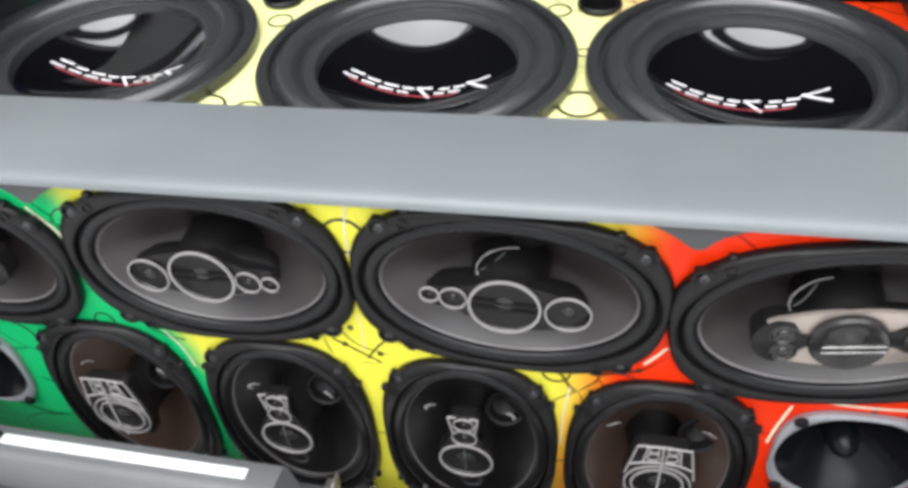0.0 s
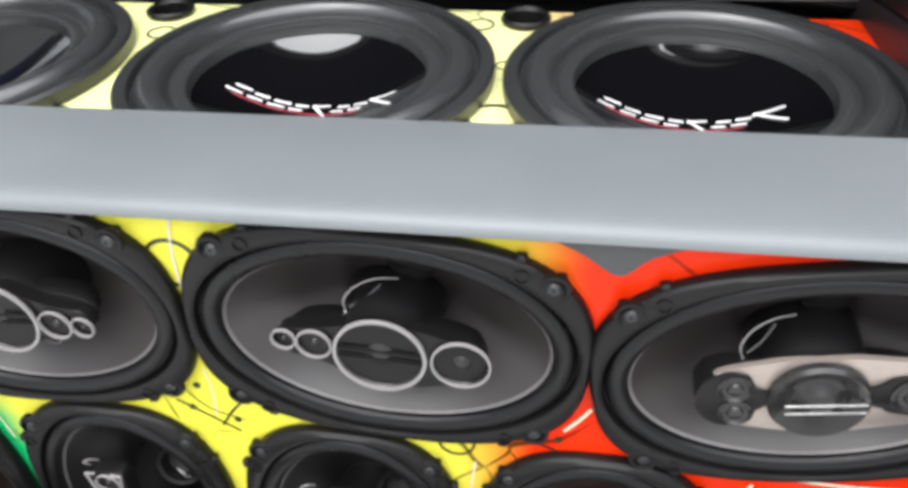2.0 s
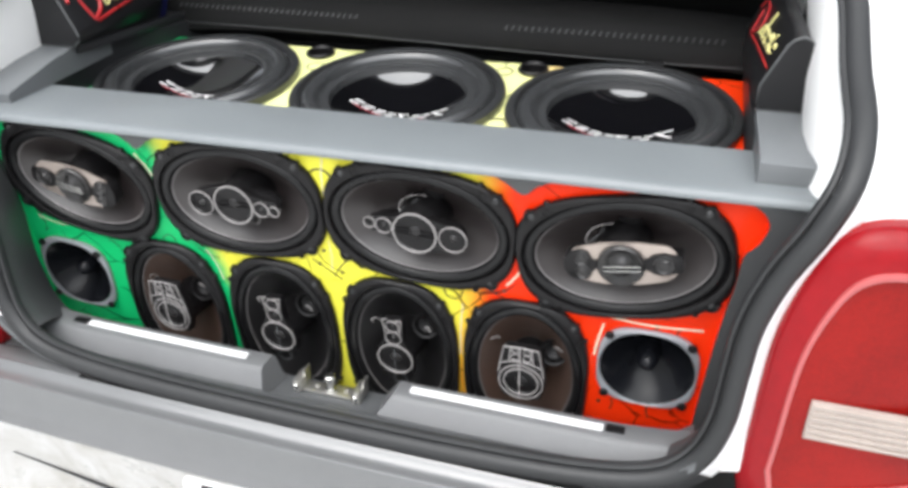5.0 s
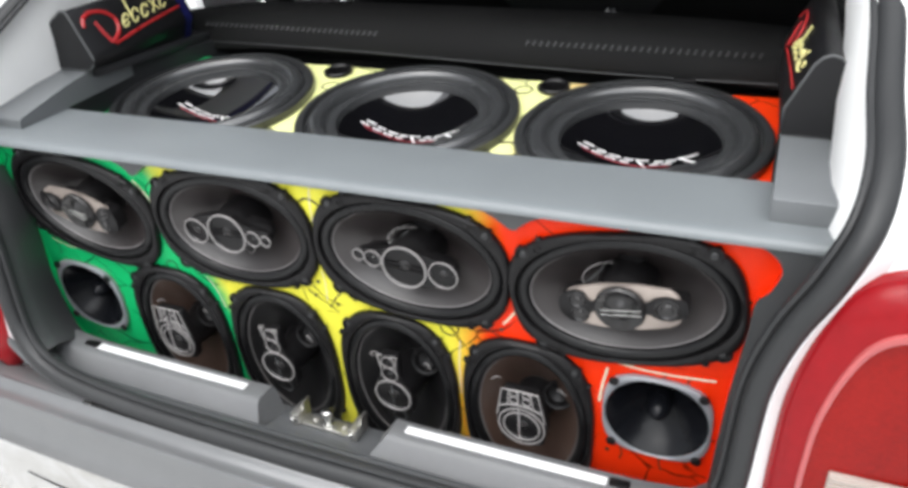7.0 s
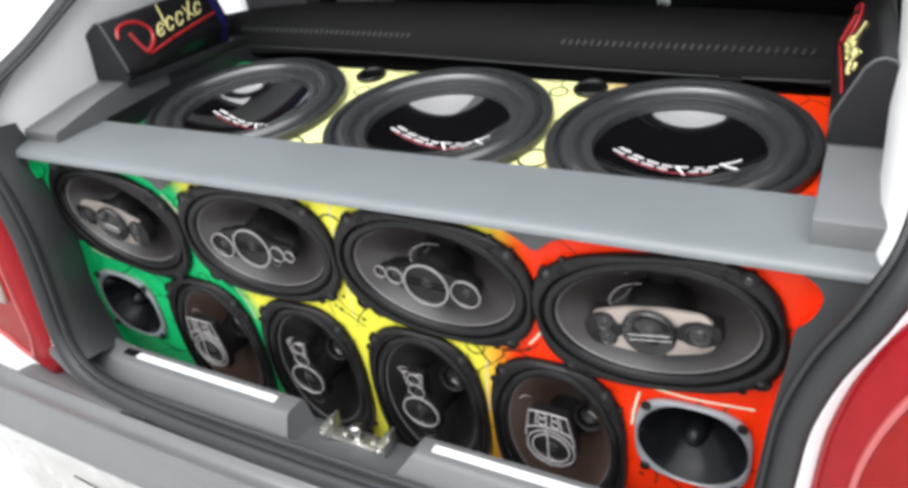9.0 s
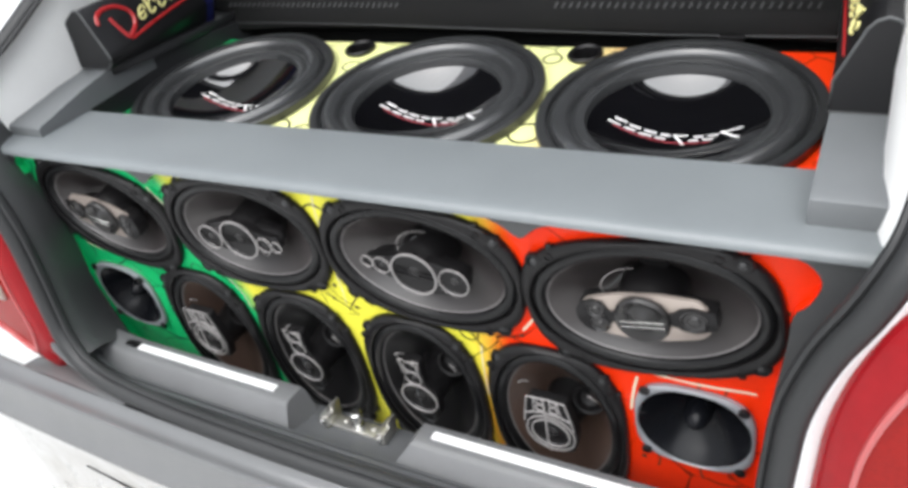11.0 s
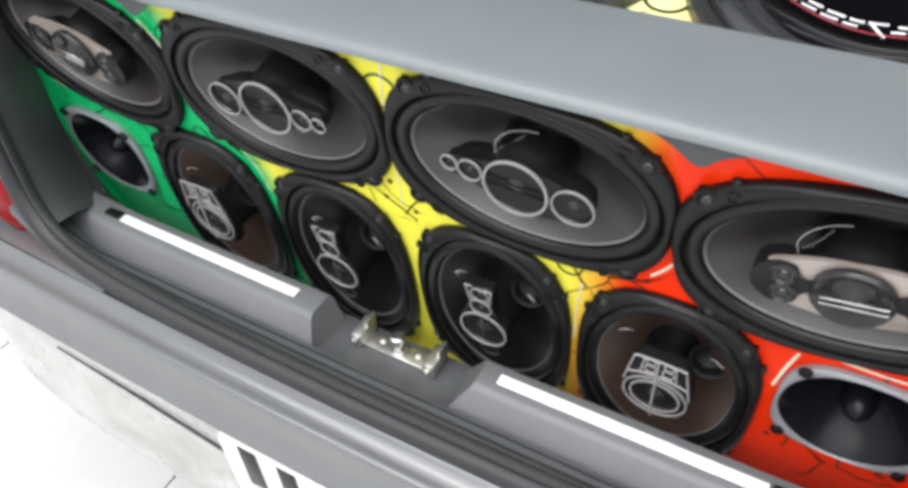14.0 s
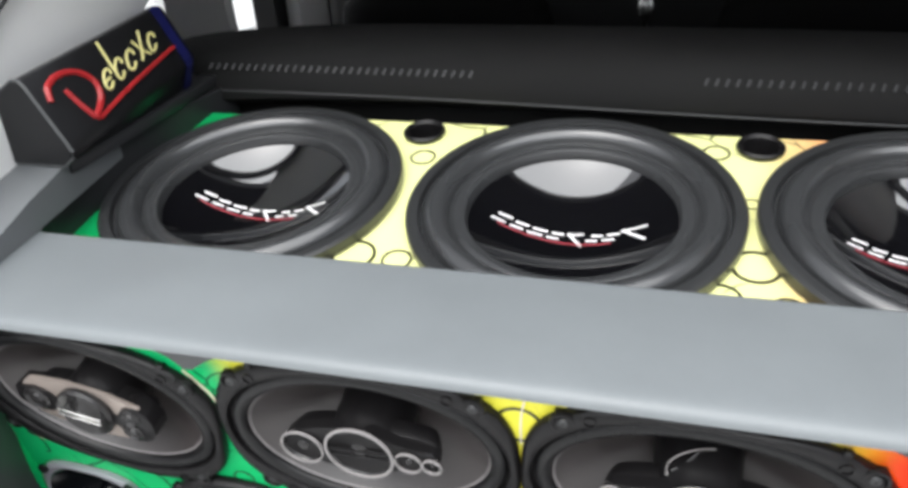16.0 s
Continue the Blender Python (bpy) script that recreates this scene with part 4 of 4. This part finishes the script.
def speaker_shield(m, label):
    """Brown-coned speaker, long axis upright, with a pale-edged trapezoid bridge over a double ring."""
    sp = speaker_shell(label, M_CONE_BROWN, m)
    z = 0.027
    poly = [(-0.022, -0.024), (0.010, -0.031), (0.030, -0.028), (0.062, -0.0215), (0.062, 0.0215), (0.030, 0.028), (0.010, 0.031), (-0.022, 0.024)]
    part("tweeter_bridge", prism(round_poly(poly, 0.006), z - 0.014, z - 0.0035, 0.002), M_BLACK, sp, "black trapezoid bridge")
    low_post(sp, z)
    c = 0.008
    tweeter(sp, c, 0.0, z, 0.0225, M_RING, 0.5)
    part("tweeter_ring", ring_bm(0.0285, 0.0, 0.0015), M_RING, sp, "pale outer ring round a tweeter", pose(c, 0, z))
    edge = [(0.022, -0.0285, z), (0.036, -0.0262, z), (0.064, -0.0215, z), (0.0655, 0.0, z), (0.064, 0.0215, z), (0.036, 0.0262, z), (0.022, 0.0285, z)]
    part("shield_edge", tube(edge, 0.0010, 6), M_RING, sp, "pale edge of the trapezoid")
    part("shield_edge", tube(smooth_path([(0.036, -0.0262, z), (0.0415, -0.012, z), (0.0425, 0.0, z), (0.0415, 0.012, z), (0.036, 0.0262, z)], 4), 0.0010, 6), M_RING, sp)
    part("shield_line", tube([(c - 0.024, 0, z + 0.004), (c, 0.0005, z + 0.006), (0.066, 0.001, z + 0.002)], 0.0010, 6), M_RING, sp, "pale rod across the bridge")
    for y in (-0.0075, 0.0075):
        for x, r in ((0.0485, 0.0056), (0.0588, 0.0048)):
            part("small_tweeter", ring_bm(r, 0.0, 0.0011), M_RING, sp, "small pale ring", pose(x, y, z))
        part("shield_edge", tube([(0.041, y * 2.05, z), (0.064, y * 1.75, z)], 0.0009, 6), M_RING, sp)
    for y in (-1, 1):
        pts = smooth_path([(0.046, y * 0.034, -0.006), (0.051, y * 0.038, -0.002), (0.048, y * 0.043, -0.001), (0.044, y * 0.046, -0.003)], 4)
        part("lead_wire", tube(pts, 0.0008, 6), M_RING, sp, "curled lead wire")
    part("dust_cup", turned([(0.019, -0.016), (0.0175, -0.0135), (0.0150, -0.0145), (0.012, -0.022), (0.0004, -0.028)], 26, cap1=True), M_BLACK, sp, "dark round opening in the cone", pose(0.038, -0.036, 0.003, 8, 18, 0))
    return sp


(u, v, r) = UPPER[0]
speaker_plate(WALL @ pose(u, v, 0, 0, 0, r + 180), "oval speaker with champagne plate in the green field")
(u, v, r) = UPPER[1]
speaker_rings(WALL @ pose(u, v, 0, 0, 0, r + 180), "oval speaker with four pale-ringed tweeters beside green paint")
(u, v, r) = UPPER[2]
speaker_rings(WALL @ pose(u, v, 0, 0, 0, r), "oval speaker with four pale-ringed tweeters beside orange paint")
(u, v, r) = UPPER[3]
speaker_plate(WALL @ pose(u, v, 0, 0, 0, r), "oval speaker with champagne plate in the orange field")
speaker_shield(WALL @ pose(LOWER[0], LOWV, 0, 0, 0, 90), "upright brown-coned speaker beside green paint, behind the sill")
speaker_stack(WALL @ pose(LOWER[1], LOWV, 0, 0, 0, 90), "upright black speaker with stacked tweeters between green and yellow")
speaker_stack(WALL @ pose(LOWER[2], LOWV, 0, 0, 0, 90), "upright black speaker with stacked tweeters in the yellow field")
speaker_shield(WALL @ pose(LOWER[3], LOWV, 0, 0, 0, 90), "upright brown-coned speaker beside orange paint, behind the sill")


def horn(m, label):
    h = thing("horn_tweeter", m, label, "horn tweeter", "horn tweeters in the wall")
    R = 0.0585
    rows = [oval(R, R, 0.0006, 56, 3.2), oval(R, R, 0.005, 56, 3.2), oval(R * 0.975, R * 0.975, 0.0065, 56, 3.1), oval(R * 0.955, R * 0.955, 0.0068, 56, 2.4), oval(R * 0.94, R * 0.94, 0.005, 56, 2.1)]
    part("mount_frame", loft(rows, True), M_HORNFRAME, h, "grey square-cornered mounting frame")
    part("horn_mouth", turned([(0.0553, 0.0055), (0.0535, 0.004), (0.045, -0.008), (0.035, -0.020), (0.022, -0.030), (0.010, -0.036), (0.001, -0.037)], 48, cap1=True), M_HORN, h, "glossy black horn mouth")
    part("phase_plug", turned([(0.014, -0.036), (0.0145, -0.026), (0.0135, -0.014), (0.0105, -0.005), (0.006, 0.0), (0.0025, 0.002), (0.0004, 0.0024)], 28, cap1=True), M_HORN, h, "black bullet in the horn's throat")
    for x in (-1, 1):
        for y in (-1, 1):
            part("screw", turned([(0.0055, 0.0068), (0.0055, 0.009), (0.004, 0.010), (0.001, 0.0095)], 14, cap1=True), M_BLACK, h, "black screw", pose(x * 0.0465, y * 0.0465, 0))
    return h


horn(WALL @ pose(*HORN[0], 0, 0, 0, -4), "round black horn tweeter in a grey frame on green paint")
horn(WALL @ pose(*HORN[1], 0, 0, 0, 0), "round black horn tweeter in a grey frame on orange paint")


def dish(r):
    """Depth of the glossy subwoofer dish at radius r."""
    return -0.003 - 0.030 * (1 - (r / 0.0985) ** 2)


def subwoofer(m, label):
    sw = thing("subwoofer", m, label, "subwoofer", "subwoofers in the top baffle")
    R = SUB_R
    part("rim_gasket", turned([(R * 0.995, 0.0006), (R, 0.003), (R, 0.012), (R * 0.985, 0.0145), (R * 0.955, 0.015), (R * 0.925, 0.0145), (R * 0.918, 0.012), (R * 0.915, 0.006)], 72), M_GASKET, sw, "dark grey rubber gasket rim")
    prof = [(R * 0.916, 0.008), (R * 0.905, 0.0075)]
    r0, r1 = R * 0.895, R * 0.735
    for i in range(11):
        a = math.pi * i / 10
        prof.append(((r0 + r1) / 2 + (r0 - r1) / 2 * math.cos(a), 0.007 + 0.0125 * math.sin(a)))
    prof += [(R * 0.725, 0.0065), (R * 0.71, 0.0082), (R * 0.66, 0.0082), (R * 0.640, 0.0066), (R * 0.632, 0.0020), (R * 0.630, -0.0040)]
    part("surround", turned(prof, 72), M_SUBRUB, sw, "wide half-round rubber surround")
    part("dish", turned([(0.0995 * (1 - i / 14) + 0.0005, dish(0.0995 * (1 - i / 14)) - 0.0003) for i in range(15)], 72, cap1=True), M_GLOSS, sw, "glossy black concave dish")
    # plain slanted bars where the maker's mark is printed
    spans = [(-0.076, -0.062, 1.0), (-0.058, -0.045, 0.8), (-0.041, -0.026, 0.8), (-0.022, -0.010, 0.8), (-0.005, 0.011, 1.5), (0.016, 0.027, 0.8), (0.031, 0.043, 0.8), (0.046, 0.070, 1.6)]

    def ribbon(ends, w):
        """A thin printed bar lying in the dish."""
        (ax, ay), (bx, by) = ends
        n = Vector((ay - by, bx - ax)).normalized() * w / 2
        row = []
        for q in (-1, 1):
            row.append([(ax + (bx - ax) * k / 4 + n.x * q, ay + (by - ay) * k / 4 + n.y * q) for k in range(5)])
        bm = loft([[(x, y, dish(math.hypot(x, y)) + 0.0006) for x, y in r] for r in row], False)
        part("logo_bar", bm, M_LOGO, sw, "white printed bar")

    for i, (xa, xb, k) in enumerate(spans):
        h = 0.0062 * k
        mid = 0.003 + 0.9 * ((xa + xb) / 2) ** 2 - (0.003 if k > 1.2 else 0)
        lean = 0.45 * h
        if k > 1.2:
            ribbon(((xb - 0.001, mid - h), (xa + 0.001, mid + h)), 0.0030)
            ribbon(((xa, mid + h * 0.8), (xb, mid + h)), 0.0026)
        else:
            ribbon(((xa + lean, mid + h * 0.75), (xb + lean, mid + h * 0.75)), 0.0030)
            ribbon(((xa - lean, mid - h * 0.75), (xb - lean, mid - h * 0.75)), 0.0030)
    pts = [(x, -0.0065 + 0.9 * x * x, 0) for x in [-0.072 + 0.11 * k / 16 for k in range(17)]]
    pts = [(x, y, dish(math.hypot(x, y)) + 0.0006) for x, y, _ in pts]
    part("logo_line", tube(pts, 0.0008, 5, flat=0.4), M_LOGORED, sw, "thin dark red printed line")
    return sw


for (u, v), lab in zip(SUBS, ("large subwoofer with glossy black dish beside the green corner", "large subwoofer with glossy black dish in the light-whitened yellow field", "large subwoofer with glossy black dish beside the orange corner")):
    subwoofer(TOPM @ pose(u, v, 0), lab)


# ---------------------------------------------------------------- lettered boxes on the cheeks
def letter_box(s):
    b = thing("lettered_box", pose(0, 0, 0), "black vinyl box with red and yellow painted script", "box", "lettered boxes")
    if s < 0:
        sec = [(0.471, 1.131), (0.460, 1.139), (0.4585, 1.146), (0.462, 1.155), (0.476, 1.182), (0.489, 1.208), (0.494, 1.2135), (0.501, 1.2135), (0.519, 1.202), (0.538, 1.187), (0.551, 1.170), (0.556, 1.153), (0.552, 1.139), (0.542, 1.131)]
    else:
        sec = [(0.472, 1.131), (0.473, 1.158), (0.484, 1.182), (0.494, 1.204), (0.500, 1.2105), (0.508, 1.2135), (0.516, 1.211), (0.522, 1.204), (0.526, 1.185), (0.528, 1.131)]

    def row_at(y, dx, dz, k):
        return [(s * (0.513 + (x - 0.513) * k + dx), y, 1.131 if z < 1.132 else 1.17 + (z - 1.17) * k + dz) for x, z in sec]

    far = (0.012, 0.016, 0.90) if s < 0 else (-0.009, 0.020, 1.0)
    rows = [row_at(0.1605, 0, 0, 0.97), row_at(0.163, 0, 0, 1.0), row_at(0.285, far[0] / 2, far[1] / 2, (1 + far[2]) / 2), row_at(0.402, *far), row_at(0.406, far[0], far[1], far[2] - 0.03)]
    part("body", loft(rows, True, True, True), M_BOX, b)
    if s < 0:
        part("end_band", loft([row_at(0.383, 0.0114, 0.0148, 0.925), row_at(0.399, 0.012, 0.016, 0.918)], True), M_BLUE, b, "dark blue band near the far end")
    rim = [Vector((s * x, 0.162, z)) for x, z in sec]
    part("piping", tube(rim, 0.0018, 6, True), M_SEAM, b, "grey piping round the end")

    def on(p, q, lift=0.002):
        """Place on the slanted face: p along the box, q up the face."""
        y = 0.165 + 0.235 * p
        x0, z0 = (0.4605 + 0.0305 * q, 1.151 + 0.059 * q) if s < 0 else (0.473 + 0.021 * q, 1.158 + 0.046 * q)
        k = 1 - (1 - far[2]) * p
        x0, z0 = 0.513 + (x0 - 0.513) * k + far[0] * p, 1.17 + (z0 - 1.17) * k + far[1] * p
        return (s * (x0 - lift), y, z0 + lift * 0.3)

    def stroke(pts, r, m, name, lab):
        part(name, tube([on(p.x, p.y, 0.0008) for p in smooth_path([(a, c, 0) for a, c in pts], 5)], r * (0.8 if s < 0 else 0.45 if m is M_REDLINE else 0.7), 6), m, b, lab)

    f = (lambda p: p) if s < 0 else (lambda p: 1 - p)
    big = [(0.05, 0.62), (0.08, 0.80), (0.16, 0.88), (0.26, 0.80), (0.32, 0.55), (0.29, 0.28), (0.20, 0.10)]
    stroke([(f(p), q) for p, q in big], 0.0042, M_REDLINE, "red_swash", "thick red painted curve")
    stroke([(f(p), q) for p, q in ((0.15, 0.66), (0.17, 0.40), (0.20, 0.12))], 0.0040, M_REDLINE, "red_stroke", "thick red painted stroke")
    stroke([(f(p), q) for p, q in ((0.22, 0.06), (0.45, 0.16), (0.70, 0.24), (0.92, 0.30))], 0.0030, M_REDLINE, "red_underline", "red painted underline")
    # looping painted line: a small loop, a tall one, two round ones, a crossing and a last loop
    loops = [(0.40, 0.46, 0.030, 0.14), (0.50, 0.50, 0.030, 0.15), (0.60, 0.52, 0.032, 0.15), (0.80, 0.58, 0.030, 0.14)]
    for cx, cy, w, h in loops:
        ring = [(f(cx + w * math.cos(a) + 0.16 * h * math.sin(a)), cy + h * math.sin(a)) for a in [0.3 + 5.5 * k / 12 for k in range(13)]]
        stroke(ring, 0.0020, M_YELLINE, "yellow_loop", "pale yellow painted loop")
    for line in (((0.475, 1.02), (0.468, 0.75), (0.465, 0.42)), ((0.665, 0.40), (0.700, 0.55), (0.755, 0.86)), ((0.675, 0.76), (0.705, 0.56), (0.745, 0.42)), ((0.36, 0.42), (0.38, 0.44), (0.42, 0.47))):
        stroke([(f(p), q) for p, q in line], 0.0020, M_YELLINE, "yellow_stroke", "pale yellow painted stroke")
    return b


for s in (-1, 1):
    letter_box(s)

# ---------------------------------------------------------------- cabin things
seat = thing("rear_seat_back", pose(0, 0.5, 0), "black fabric rear seat back with stitched rows", "seat")
prof = [(-0.024, 1.02), (-0.028, 1.092), (-0.045, 1.102), (-0.062, 1.1065), (-0.0695, 1.113), (-0.0695, 1.120), (-0.062, 1.140), (-0.048, 1.158), (-0.028, 1.170), (0.0, 1.175), (0.06, 1.170), (0.10, 1.12), (0.11, 0.6), (0.0, 0.6)]
part("cushion", loft([[(x, y, z - 0.02 * (x / 0.56) ** 4) for y, z in prof] for x in [-0.58 + 1.16 * i / 24 for i in range(25)]], True, True, True), M_FABRIC, seat)
part("piping", tube([(x, -0.069, 1.112 - 0.004 * math.sin(x * 5)) for x in [-0.56 + 1.12 * i / 30 for i in range(31)]], 0.0018, 6), M_STITCH, seat, "thin dark grey piping along the lower edge")
stitch = mesh_of("stitch", rbox(0.0030, 0.0012, 0.0085, 0.0), M_STITCH)
for x0, x1 in ((-0.48, -0.133), (0.112, 0.450)):
    k = int((x1 - x0) / 0.0105)
    for i in range(k):
        ob = new("stitch", stitch)
        ob.parent = seat
        ob.matrix_local = pose(x0 + 0.0105 * i, -0.0600, 1.1435, -38, 25, 0)
part("clip", rbox(0.03, 0.008, 0.008, 0.002, (0.344, -0.072, 1.106)), M_BLACK, seat, "small black clip under the seat back")


def front_seat(x):
    st = thing("front_seat", pose(x, 1.30, 0), "black fabric front car seat seen from behind", "car seat", "front seats")
    sec = []
    for z, w, d in ((0.55, 0.24, 0.09), (0.75, 0.25, 0.09), (0.95, 0.245, 0.085), (1.05, 0.22, 0.075), (1.10, 0.17, 0.06), (1.13, 0.10, 0.04)):
        sec.append(oval(w, d, z, 28, 3.2, 0, (z - 0.55) * -0.22))
    part("backrest", loft(sec, True, True, True), M_FABRIC, st)
    hr = [oval(0.13 * k, 0.05 * k, z, 24, 3.0, 0, -0.14) for z, k in ((1.14, 0.7), (1.16, 0.95), (1.22, 1.0), (1.29, 0.92), (1.31, 0.7))]
    part("headrest", loft(hr, True, True, True), M_FABRIC, st)
    for dx in (-0.05, 0.05):
        part("headrest_rod", turned([(0.006, 1.09), (0.006, 1.16)], 10), M_SILVER, st, "bright steel rod", pose(dx, -0.135, 0))
    part("seat_base", rbox(0.48, 0.5, 0.16, 0.04, (0, 0.16, 0.62), 3), M_FABRIC, st)
    part("runner", rbox(0.40, 0.45, 0.14, 0.01, (0, 0.16, 0.48)), M_BLACK, st)
    return st


for x in (-0.40, 0.38):
    front_seat(x)
lever = thing("gear_console", pose(0.0, 1.55, 0.415), "dark centre console with chrome gear lever", "console")
part("tunnel", rbox(0.20, 0.7, 0.38, 0.03, (0, 0, 0.19), 3), M_DARKIN, lever)
part("lever", turned([(0.008, 0.37), (0.008, 0.52), (0.02, 0.53), (0.022, 0.56), (0.012, 0.58)], 16, cap1=True), M_SILVER, lever, "chrome gear lever")

# ---------------------------------------------------------------- floor tiles
tile_mesh = mesh_of("tile", rbox(0.596, 0.596, 0.010, 0.002, (0, 0, 0.0), 1), M_FLOOR)
floor = bpy.data.objects["ground"]
for i in range(-7, 7):
    for j in range(-11, 9):
        ob = new("tile", tile_mesh)
        ob.parent = floor
        ob.matrix_local = pose(0.3 + 0.6 * i, 0.6 * j, 0.0045)
